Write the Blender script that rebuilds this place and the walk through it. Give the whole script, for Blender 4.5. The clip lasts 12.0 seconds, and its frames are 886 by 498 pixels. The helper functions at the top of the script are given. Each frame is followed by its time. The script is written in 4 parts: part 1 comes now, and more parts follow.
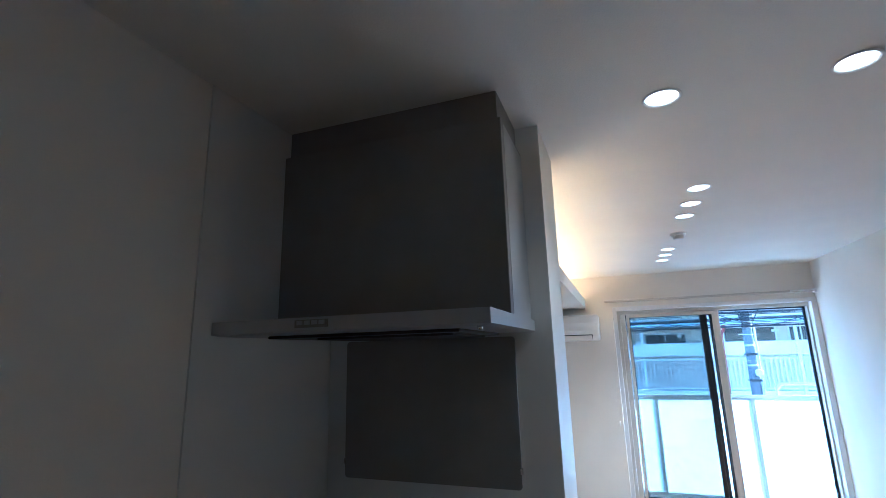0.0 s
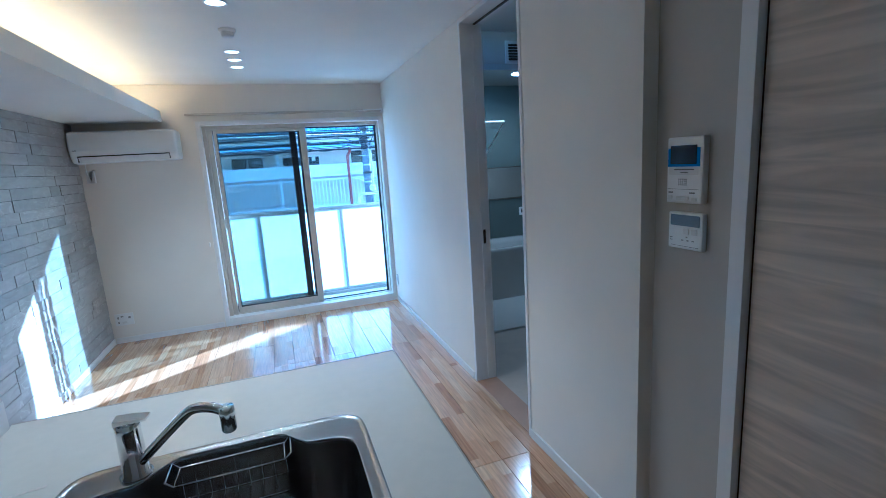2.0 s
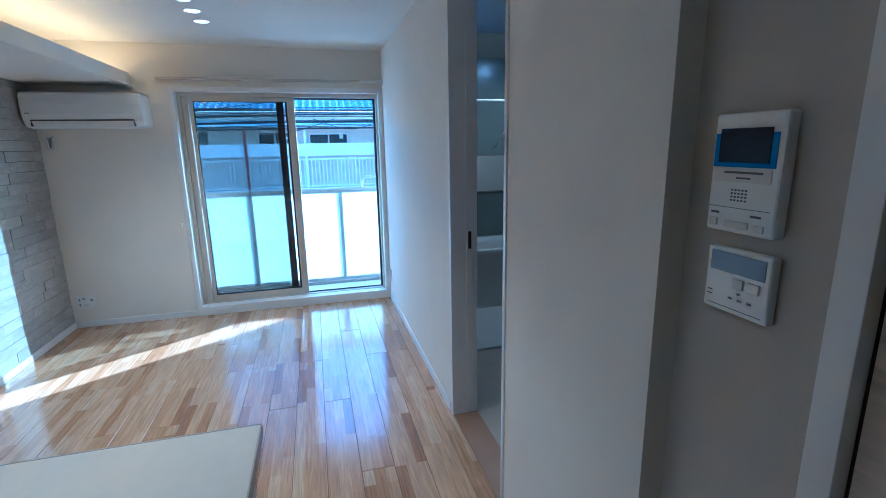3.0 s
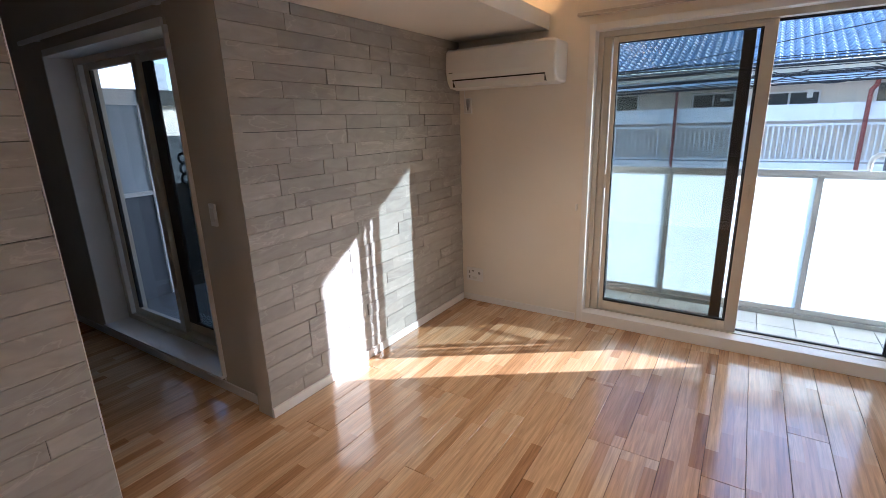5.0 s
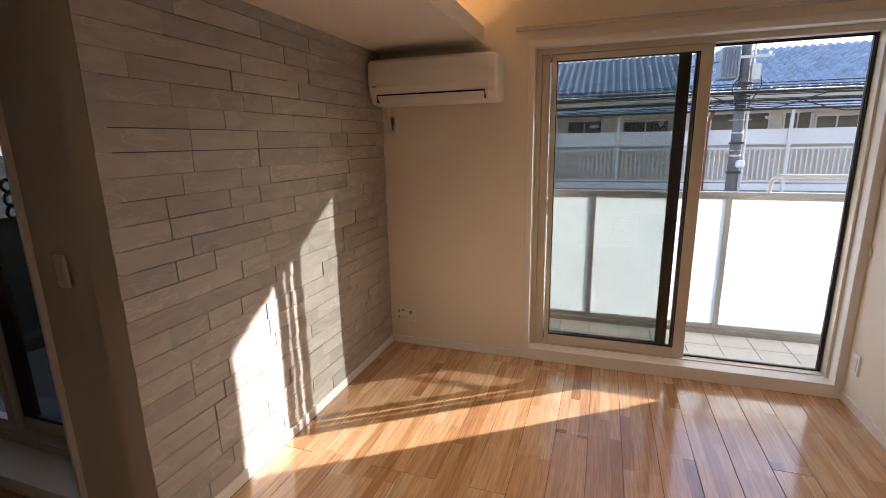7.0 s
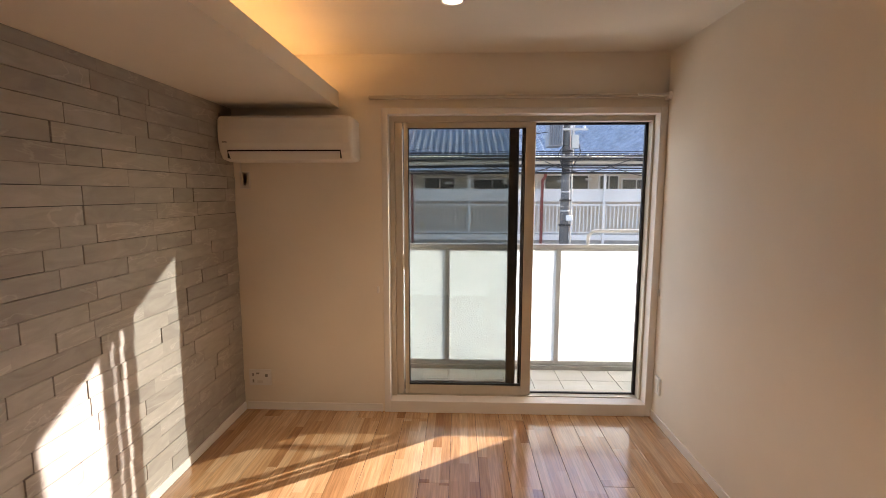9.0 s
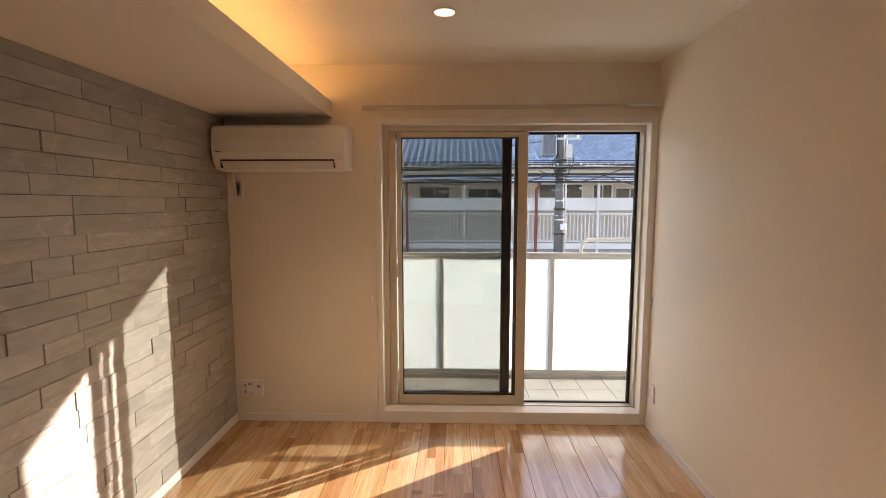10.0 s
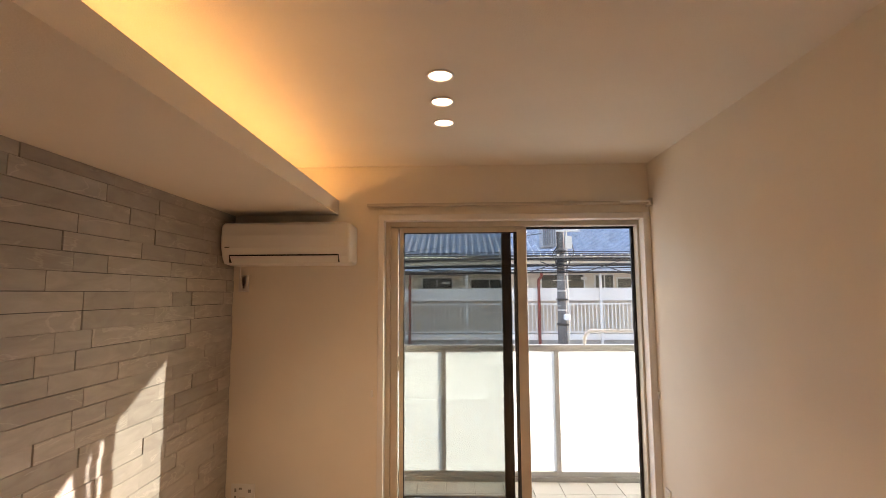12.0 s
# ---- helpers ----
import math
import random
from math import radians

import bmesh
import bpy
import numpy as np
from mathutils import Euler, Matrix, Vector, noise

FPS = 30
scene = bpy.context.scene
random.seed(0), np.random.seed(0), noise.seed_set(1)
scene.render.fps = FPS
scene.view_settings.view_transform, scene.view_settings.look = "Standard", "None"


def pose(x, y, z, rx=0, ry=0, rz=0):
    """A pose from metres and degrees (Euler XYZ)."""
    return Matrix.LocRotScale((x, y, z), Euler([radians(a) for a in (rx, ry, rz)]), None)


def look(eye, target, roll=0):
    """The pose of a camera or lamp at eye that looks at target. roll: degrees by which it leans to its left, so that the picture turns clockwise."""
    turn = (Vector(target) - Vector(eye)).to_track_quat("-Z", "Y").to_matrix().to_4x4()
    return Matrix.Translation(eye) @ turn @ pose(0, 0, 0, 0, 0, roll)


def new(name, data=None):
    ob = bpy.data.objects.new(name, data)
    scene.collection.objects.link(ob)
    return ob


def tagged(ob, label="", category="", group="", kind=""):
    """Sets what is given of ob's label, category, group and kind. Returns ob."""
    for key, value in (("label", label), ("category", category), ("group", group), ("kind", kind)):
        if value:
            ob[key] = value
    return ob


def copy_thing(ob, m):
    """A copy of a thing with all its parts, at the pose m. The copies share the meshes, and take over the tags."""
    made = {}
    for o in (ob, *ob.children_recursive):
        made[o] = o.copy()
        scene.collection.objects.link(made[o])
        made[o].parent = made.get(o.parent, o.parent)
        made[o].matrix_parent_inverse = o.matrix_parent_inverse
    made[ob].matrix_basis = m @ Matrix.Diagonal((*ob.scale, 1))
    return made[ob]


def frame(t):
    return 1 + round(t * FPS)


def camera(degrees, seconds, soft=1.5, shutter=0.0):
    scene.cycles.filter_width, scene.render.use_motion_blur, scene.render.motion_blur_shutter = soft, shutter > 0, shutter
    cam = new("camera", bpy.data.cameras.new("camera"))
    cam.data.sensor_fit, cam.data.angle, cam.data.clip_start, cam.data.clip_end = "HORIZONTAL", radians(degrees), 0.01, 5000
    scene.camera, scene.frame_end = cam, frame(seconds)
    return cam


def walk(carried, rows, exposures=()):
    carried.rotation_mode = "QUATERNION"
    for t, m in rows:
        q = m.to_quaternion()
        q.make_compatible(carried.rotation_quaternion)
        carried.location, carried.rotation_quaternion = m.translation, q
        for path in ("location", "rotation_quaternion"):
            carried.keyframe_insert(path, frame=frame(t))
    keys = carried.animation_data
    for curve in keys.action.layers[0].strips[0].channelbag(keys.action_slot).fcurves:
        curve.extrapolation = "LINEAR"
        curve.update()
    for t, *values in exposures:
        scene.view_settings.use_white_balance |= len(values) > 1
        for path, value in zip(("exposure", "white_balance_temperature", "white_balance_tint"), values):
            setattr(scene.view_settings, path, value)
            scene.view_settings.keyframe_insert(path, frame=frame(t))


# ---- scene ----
cam = camera(87.2, 12.0, soft=0.6)
PATH = [
    (0, (0.346, 0.216, 1.649), (-0.324, 2.051, 2.077), -1.5),
    (0.5, (0.336, 0.251, 1.636), (-0.107, 2.184, 1.895), -2.5),
    (1, (0.449, 0.3, 1.595), (0.43, 2.3, 1.584), -3.5),
    (1.5, (0.734, 0.341, 1.566), (1.14, 2.283, 1.312), -3.6),
    (2, (0.957, 0.479, 1.549), (1.603, 2.335, 1.177), -3.6),
    (2.5, (1.185, 0.713, 1.539), (1.905, 2.533, 1.126), -1.7),
    (2.7, (1.307, 0.809, 1.537), (1.979, 2.645, 1.117), -1.4),
    (3.5, (1.58, 1.32, 1.507), (1.73, 3.27, 1.057), -0.9),
    (4.3, (1.48, 1.903, 1.478), (1.032, 3.794, 1.006), -0.9),
    (4.5, (1.433, 2.033, 1.482), (0.787, 3.86, 0.986), -1.0),
    (5, (1.271, 2.315, 1.48), (0.213, 3.929, 0.957), -1.8),
    (5.5, (1.058, 2.548, 1.473), (-0.264, 3.954, 0.947), -3.1),
    (6, (0.901, 2.668, 1.487), (-0.344, 4.141, 0.957), -2.7),
    (6.5, (0.75, 2.648, 1.504), (-0.221, 4.319, 0.991), -2.0),
    (7, (0.779, 2.586, 1.477), (0.144, 4.429, 1.03), -1.1),
    (7.5, (0.835, 2.54, 1.498), (0.45, 4.466, 1.122), -0.2),
    (9.5, (0.822, 2.513, 1.513), (0.768, 4.5, 1.291), -0.0),
    (10, (0.835, 2.512, 1.513), (0.785, 4.502, 1.315), -0.0),
    (10.5, (0.822, 2.486, 1.524), (0.782, 4.484, 1.441), -0.1),
    (11, (0.825, 2.463, 1.532), (0.776, 4.462, 1.581), -0.3),
    (11.5, (0.864, 2.465, 1.523), (0.792, 4.459, 1.662), -0.3),
    (12, (0.849, 2.464, 1.527), (0.787, 4.454, 1.716), -0.3),
]
EXPOSURES = [
    (0.0, 3.45, 3700, 4), (1.0, 3.05, 3560, 3), (2.0, 2.95, 3430, 0), (2.7, 2.8, 3400, -1), (4.3, 2.38, 4780, 12), (5.0, 2.42, 5150, 16), (5.5, 2.68, 5950, 25), (6.0, 2.92, 6200, 27), (6.5, 2.58, 6450, 29),
    (7.0, 2.0, 6400, 24), (7.5, 2.03, 6450, 24), (9.5, 2.1, 7000, 24), (12.0, 2.3, 7300, 25),
]
walk(cam, [(t, look(eye, target, roll)) for t, eye, target, roll in PATH], EXPOSURES)

# ---------------------------------------------------------------- light
SUN_EL = math.atan2(0.37, 1.0)
SUN_DIR = Vector((0.828, 0.56, 0.37)).normalized()
world = bpy.data.worlds.new("world")
scene.world = world
world.use_nodes = True
wn = world.node_tree
sky = wn.nodes.new("ShaderNodeTexSky")
sky.sky_type = "NISHITA"
sky.sun_disc = False
sky.sun_elevation = SUN_EL
sky.sun_rotation = math.atan2(0.828, 0.56)
wn.links.new(sky.outputs["Color"], wn.nodes["Background"].inputs["Color"])
wn.nodes["Background"].inputs["Strength"].default_value = 0.15
sun = new("sun", bpy.data.lights.new("sun", "SUN"))
sun.data.energy = 3.6
sun.data.angle = radians(0.5)
sun.data.color = (1.0, 0.93, 0.82)
sun.matrix_world = look(SUN_DIR * 40, (0, 0, 0))

DOWNLIGHTS = [(0.785, 2.69), (0.785, 2.965), (0.785, 3.23), (0.785, 4.265), (0.785, 4.52), (0.785, 4.785),
              (0.544, 1.688), (1.035, 1.688)]
LAMP_W = 3.8
KITCHEN_W = 2.7
COVE = 3.9


# ---------------------------------------------------------------- materials
def mat(name, color, rough=0.5, metal=0.0, vary=0.06, scale=6.0, bump=0.0, bump_scale=200.0, random_tint=0.0, spec=0.5, stretch=(1, 1, 1), warp=0.0):
    m = bpy.data.materials.new(name)
    m.use_nodes = True
    nt = m.node_tree
    b = nt.nodes["Principled BSDF"]
    b.inputs["Roughness"].default_value = rough
    b.inputs["Metallic"].default_value = metal
    b.inputs["Specular IOR Level"].default_value = spec
    geo = nt.nodes.new("ShaderNodeNewGeometry")
    mp = nt.nodes.new("ShaderNodeMapping")
    mp.inputs["Scale"].default_value = stretch
    nt.links.new(geo.outputs["Position"], mp.inputs["Vector"])
    n1 = nt.nodes.new("ShaderNodeTexNoise")
    n1.inputs["Scale"].default_value = scale
    n1.inputs["Detail"].default_value = 6
    n1.inputs["Distortion"].default_value = warp
    nt.links.new(mp.outputs["Vector"], n1.inputs["Vector"])
    ramp = nt.nodes.new("ShaderNodeValToRGB")
    lo = [max(0, c * (1 - vary)) for c in color]
    hi = [min(1, c * (1 + vary)) for c in color]
    ramp.color_ramp.elements[0].position, ramp.color_ramp.elements[1].position = 0.3, 0.7
    ramp.color_ramp.elements[0].color, ramp.color_ramp.elements[1].color = (*lo, 1), (*hi, 1)
    nt.links.new(n1.outputs["Fac"], ramp.inputs["Fac"])
    out = ramp.outputs["Color"]
    if random_tint:
        oi = nt.nodes.new("ShaderNodeObjectInfo")
        mr = nt.nodes.new("ShaderNodeMapRange")
        mr.inputs["To Min"].default_value, mr.inputs["To Max"].default_value = 1 - random_tint, 1 + random_tint
        nt.links.new(oi.outputs["Random"], mr.inputs["Value"])
        hs = nt.nodes.new("ShaderNodeHueSaturation")
        nt.links.new(out, hs.inputs["Color"])
        nt.links.new(mr.outputs["Result"], hs.inputs["Value"])
        out = hs.outputs["Color"]
    nt.links.new(out, b.inputs["Base Color"])
    if bump:
        n2 = nt.nodes.new("ShaderNodeTexNoise")
        n2.inputs["Scale"].default_value = bump_scale
        n2.inputs["Detail"].default_value = 4
        nt.links.new(mp.outputs["Vector"], n2.inputs["Vector"])
        bp = nt.nodes.new("ShaderNodeBump")
        bp.inputs["Strength"].default_value = bump
        bp.inputs["Distance"].default_value = 0.002
        nt.links.new(n2.outputs["Fac"], bp.inputs["Height"])
        nt.links.new(bp.outputs["Normal"], b.inputs["Normal"])
    return m


def glow(name, color, strength):
    m = bpy.data.materials.new(name)
    m.use_nodes = True
    nt = m.node_tree
    nt.nodes.remove(nt.nodes["Principled BSDF"])
    e = nt.nodes.new("ShaderNodeEmission")
    e.inputs["Color"].default_value = (*color, 1)
    e.inputs["Strength"].default_value = strength
    nt.links.new(e.outputs[0], nt.nodes["Material Output"].inputs["Surface"])
    return m


def pane_mat(name, tint, gloss=0.06, rough=0.0):
    m = bpy.data.materials.new(name)
    m.use_nodes = True
    nt = m.node_tree
    nt.nodes.remove(nt.nodes["Principled BSDF"])
    tr = nt.nodes.new("ShaderNodeBsdfTransparent")
    tr.inputs["Color"].default_value = (*tint, 1)
    gl = nt.nodes.new("ShaderNodeBsdfGlossy")
    gl.inputs["Roughness"].default_value = rough
    mx = nt.nodes.new("ShaderNodeMixShader")
    mx.inputs["Fac"].default_value = gloss
    nt.links.new(tr.outputs[0], mx.inputs[1])
    nt.links.new(gl.outputs[0], mx.inputs[2])
    nt.links.new(mx.outputs[0], nt.nodes["Material Output"].inputs["Surface"])
    return m


def frosted_mat():
    m = bpy.data.materials.new("frosted_glass")
    m.use_nodes = True
    nt = m.node_tree
    b = nt.nodes["Principled BSDF"]
    b.inputs["Base Color"].default_value = (0.85, 0.9, 0.9, 1)
    b.inputs["Roughness"].default_value = 0.35
    tl = nt.nodes.new("ShaderNodeBsdfTranslucent")
    n = nt.nodes.new("ShaderNodeTexNoise")
    n.inputs["Scale"].default_value = 3.0
    r = nt.nodes.new("ShaderNodeValToRGB")
    r.color_ramp.elements[0].color, r.color_ramp.elements[1].color = (0.86, 0.92, 0.92, 1), (0.93, 0.96, 0.96, 1)
    nt.links.new(n.outputs["Fac"], r.inputs["Fac"])
    nt.links.new(r.outputs["Color"], tl.inputs["Color"])
    mx = nt.nodes.new("ShaderNodeMixShader")
    mx.inputs["Fac"].default_value = 0.8
    nt.links.new(b.outputs[0], mx.inputs[1])
    nt.links.new(tl.outputs[0], mx.inputs[2])
    nt.links.new(mx.outputs[0], nt.nodes["Material Output"].inputs["Surface"])
    return m


def floor_mat():
    """Laminated planks: short staves of different tone, three across each plank."""
    m = bpy.data.materials.new("wood_floor")
    m.use_nodes = True
    nt = m.node_tree
    L = nt.links.new
    b = nt.nodes["Principled BSDF"]
    tc = nt.nodes.new("ShaderNodeTexCoord")
    oi = nt.nodes.new("ShaderNodeObjectInfo")
    mul = nt.nodes.new("ShaderNodeMath")
    mul.operation = "MULTIPLY"
    mul.inputs[1].default_value = 37.0
    L(oi.outputs["Random"], mul.inputs[0])
    sep = nt.nodes.new("ShaderNodeSeparateXYZ")
    L(tc.outputs["Object"], sep.inputs[0])
    add = nt.nodes.new("ShaderNodeMath")
    add.operation = "ADD"
    L(sep.outputs["Y"], add.inputs[0])
    L(mul.outputs[0], add.inputs[1])
    com = nt.nodes.new("ShaderNodeCombineXYZ")
    L(add.outputs[0], com.inputs["X"])
    L(sep.outputs["X"], com.inputs["Y"])
    br = nt.nodes.new("ShaderNodeTexBrick")
    br.offset, br.offset_frequency, br.squash, br.squash_frequency = 0.37, 2, 0.6, 2
    br.inputs["Color1"].default_value, br.inputs["Color2"].default_value = (0, 0, 0, 1), (1, 1, 1, 1)
    br.inputs["Scale"].default_value = 1.0
    br.inputs["Mortar Size"].default_value = 0.0
    br.inputs["Brick Width"].default_value = 0.75
    br.inputs["Row Height"].default_value = 0.0535
    L(com.outputs[0], br.inputs["Vector"])
    ramp = nt.nodes.new("ShaderNodeValToRGB")
    els = ramp.color_ramp.elements
    els[0].position, els[0].color = 0.0, (0.33, 0.165, 0.07, 1)
    els[1].position, els[1].color = 1.0, (0.64, 0.45, 0.27, 1)
    e = els.new(0.13)
    e.color = (0.45, 0.25, 0.115, 1)
    e = els.new(0.4)
    e.color = (0.55, 0.335, 0.17, 1)
    e = els.new(0.75)
    e.color = (0.595, 0.385, 0.21, 1)
    L(br.outputs["Color"], ramp.inputs["Fac"])
    mp = nt.nodes.new("ShaderNodeMapping")
    mp.inputs["Scale"].default_value = (1.6, 30, 1)
    L(com.outputs[0], mp.inputs["Vector"])
    n = nt.nodes.new("ShaderNodeTexNoise")
    n.inputs["Scale"].default_value = 3.0
    n.inputs["Detail"].default_value = 8
    n.inputs["Distortion"].default_value = 0.7
    L(mp.outputs[0], n.inputs["Vector"])
    gr = nt.nodes.new("ShaderNodeMapRange")
    gr.inputs["From Min"].default_value, gr.inputs["From Max"].default_value = 0.3, 0.7
    gr.inputs["To Min"].default_value, gr.inputs["To Max"].default_value = 0.70, 1.15
    L(n.outputs["Fac"], gr.inputs["Value"])
    hs = nt.nodes.new("ShaderNodeHueSaturation")
    L(ramp.outputs["Color"], hs.inputs["Color"])
    L(gr.outputs["Result"], hs.inputs["Value"])
    L(hs.outputs["Color"], b.inputs["Base Color"])
    b.inputs["Roughness"].default_value = 0.17
    b.inputs["Specular IOR Level"].default_value = 0.6
    b.inputs["Coat Weight"].default_value = 0.8
    b.inputs["Coat Roughness"].default_value = 0.12
    bp = nt.nodes.new("ShaderNodeBump")
    bp.inputs["Strength"].default_value = 0.08
    bp.inputs["Distance"].default_value = 0.001
    L(n.outputs["Fac"], bp.inputs["Height"])
    L(bp.outputs["Normal"], b.inputs["Normal"])
    return m


def stone_mat():
    """Grey quartzite-look tile: cloudy tone, pale veins, each tile a little different."""
    m = bpy.data.materials.new("stone_tile")
    m.use_nodes = True
    nt = m.node_tree
    L = nt.links.new
    b = nt.nodes["Principled BSDF"]
    tc = nt.nodes.new("ShaderNodeTexCoord")
    oi = nt.nodes.new("ShaderNodeObjectInfo")
    mul = nt.nodes.new("ShaderNodeMath")
    mul.operation = "MULTIPLY"
    mul.inputs[1].default_value = 53.0
    L(oi.outputs["Random"], mul.inputs[0])
    vadd = nt.nodes.new("ShaderNodeVectorMath")
    vadd.operation = "ADD"
    L(tc.outputs["Object"], vadd.inputs[0])
    L(mul.outputs[0], vadd.inputs[1])
    mp = nt.nodes.new("ShaderNodeMapping")
    mp.inputs["Rotation"].default_value = (radians(38), 0, 0)
    mp.inputs["Scale"].default_value = (1, 0.8, 2.4)
    L(vadd.outputs[0], mp.inputs["Vector"])
    n = nt.nodes.new("ShaderNodeTexNoise")
    n.inputs["Scale"].default_value = 7.0
    n.inputs["Detail"].default_value = 9
    n.inputs["Distortion"].default_value = 1.2
    L(mp.outputs[0], n.inputs["Vector"])
    ramp = nt.nodes.new("ShaderNodeValToRGB")
    els = ramp.color_ramp.elements
    els[0].position, els[0].color = 0.25, (0.345, 0.325, 0.295, 1)
    els[1].position, els[1].color = 0.75, (0.46, 0.445, 0.41, 1)
    e = els.new(0.5)
    e.color = (0.405, 0.385, 0.35, 1)
    L(n.outputs["Fac"], ramp.inputs["Fac"])
    mr = nt.nodes.new("ShaderNodeMapRange")
    mr.inputs["To Min"].default_value, mr.inputs["To Max"].default_value = 0.86, 1.08
    L(oi.outputs["Random"], mr.inputs["Value"])
    hs = nt.nodes.new("ShaderNodeHueSaturation")
    # thin pale veins running aslant
    vn = nt.nodes.new("ShaderNodeTexNoise")
    vn.inputs["Scale"].default_value = 4.5
    vn.inputs["Detail"].default_value = 5
    vn.inputs["Distortion"].default_value = 0.6
    L(mp.outputs[0], vn.inputs["Vector"])
    vr = nt.nodes.new("ShaderNodeValToRGB")
    ve = vr.color_ramp.elements
    ve[0].position, ve[0].color = 0.585, (0, 0, 0, 1)
    ve[1].position, ve[1].color = 0.625, (0, 0, 0, 1)
    v = ve.new(0.605)
    v.color = (0.45, 0.45, 0.45, 1)
    L(vn.outputs["Fac"], vr.inputs["Fac"])
    vm = nt.nodes.new("ShaderNodeMix")
    vm.data_type = "RGBA"
    vm.inputs["B"].default_value = (0.62, 0.60, 0.55, 1)
    L(vr.outputs["Color"], vm.inputs["Factor"])
    L(ramp.outputs["Color"], vm.inputs["A"])
    L(vm.outputs["Result"], hs.inputs["Color"])
    L(mr.outputs["Result"], hs.inputs["Value"])
    L(hs.outputs["Color"], b.inputs["Base Color"])
    b.inputs["Roughness"].default_value = 0.6
    bp = nt.nodes.new("ShaderNodeBump")
    bp.inputs["Strength"].default_value = 0.35
    bp.inputs["Distance"].default_value = 0.003
    L(n.outputs["Fac"], bp.inputs["Height"])
    L(bp.outputs["Normal"], b.inputs["Normal"])
    return m


WALLPAPER = mat("white_wallpaper", (0.81, 0.76, 0.67), 0.85, vary=0.02, scale=3, bump=0.35, bump_scale=260, spec=0.2)
CEIL = mat("ceiling_paper", (0.81, 0.775, 0.70), 0.9, vary=0.02, scale=3, bump=0.6, bump_scale=170, spec=0.15)
# the kitchen wall's own grey; on the alcove walls it stands in for shade
GREY_AND_SHADE_PAPER = mat("grey_and_shade_wallpaper", (0.53, 0.485, 0.42), 0.85, vary=0.03, scale=3, bump=0.3, bump_scale=260, spec=0.2)
DARKPAPER = mat("dark_wallpaper", (0.07, 0.07, 0.075), 0.85, vary=0.1, scale=5, bump=0.3, bump_scale=200)
KPANEL = mat("kitchen_panel", (0.72, 0.70, 0.655), 0.4, vary=0.02, scale=4)
TRIM = mat("white_trim", (0.80, 0.78, 0.75), 0.4, vary=0.02, scale=8, bump=0.05, bump_scale=90)
ALU = mat("champagne_aluminium", (0.62, 0.57, 0.48), 0.42, 0.35, vary=0.03, scale=12)
BLACK = mat("black_gasket", (0.012, 0.012, 0.013), 0.45, vary=0.1)
DARKALU = mat("dark_bronze_frame", (0.035, 0.031, 0.028), 0.4, 0.3, vary=0.1)
PLASTIC = mat("white_plastic", (0.82, 0.81, 0.78), 0.35, vary=0.015, scale=10)
PLASTIC2 = mat("ivory_plastic", (0.72, 0.70, 0.66), 0.4, vary=0.02, scale=10)
HOODGREY = mat("grey_coated_steel", (0.25, 0.245, 0.235), 0.4, 0.3, vary=0.04, scale=15)
HOODEDGE = mat("silver_coated_steel", (0.46, 0.46, 0.46), 0.35, 0.6, vary=0.03, scale=15)
STEEL = mat("stainless_steel", (0.40, 0.39, 0.375), 0.2, 1.0, vary=0.05, scale=20, bump=0.05, bump_scale=60, stretch=(1, 12, 1))
# darker copy of the steel: the dim room the basin mirrors, put into colour
DARKENED_STEEL = mat("darkened_brushed_steel", (0.19, 0.18, 0.17), 0.27, 1.0, vary=0.08, scale=20, bump=0.05, bump_scale=60, stretch=(1, 12, 1))
CHROME = mat("chrome", (0.78, 0.78, 0.79), 0.07, 1.0, vary=0.02)
WORKTOP = mat("cream_worktop", (0.63, 0.59, 0.52), 0.22, vary=0.02, scale=30)
CABINET = mat("cabinet_front", (0.70, 0.68, 0.64), 0.4, vary=0.02, scale=5)
COOKGLASS = mat("black_hob_glass", (0.01, 0.01, 0.011), 0.08, vary=0.1)
WOODDOOR = mat("greige_wood_grain", (0.67, 0.55, 0.42), 0.5, vary=0.22, scale=1.3, bump=0.2, bump_scale=8, stretch=(1, 1.6, 17), warp=1.1)
SCREEN_BLUE = mat("blue_film", (0.03, 0.22, 0.70), 0.25, vary=0.03)
SCREEN_DARK = mat("dark_display", (0.008, 0.016, 0.045), 0.15, vary=0.05)
LCD = mat("grey_display", (0.10, 0.12, 0.15), 0.2, vary=0.05)
SLOT = mat("grey_slots", (0.28, 0.27, 0.25), 0.5, vary=0.05)
INK = mat("grey_print", (0.12, 0.12, 0.12), 0.6, vary=0.05)
YELLOW = mat("yellow_vinyl", (0.70, 0.50, 0.10), 0.4, vary=0.06, scale=30)
CREAMV = mat("pale_vinyl", (0.68, 0.57, 0.30), 0.4, vary=0.05, scale=30)
ORANGE = mat("orange_paint", (0.75, 0.25, 0.04), 0.5, vary=0.05)
REDP = mat("red_print", (0.45, 0.03, 0.04), 0.5, vary=0.05)
BLUEP = mat("blue_print", (0.12, 0.24, 0.42), 0.5, vary=0.08)
CARD = mat("white_card", (0.70, 0.69, 0.67), 0.6, vary=0.03)
BALTILE = mat("balcony_tile", (0.58, 0.56, 0.51), 0.6, vary=0.08, scale=25, bump=0.2, random_tint=0.05)
CONCRETE = mat("concrete", (0.36, 0.35, 0.33), 0.85, vary=0.12, scale=4, bump=0.4, bump_scale=60)
RAILALU = mat("rail_aluminium", (0.50, 0.49, 0.47), 0.4, 0.5, vary=0.04, scale=10)
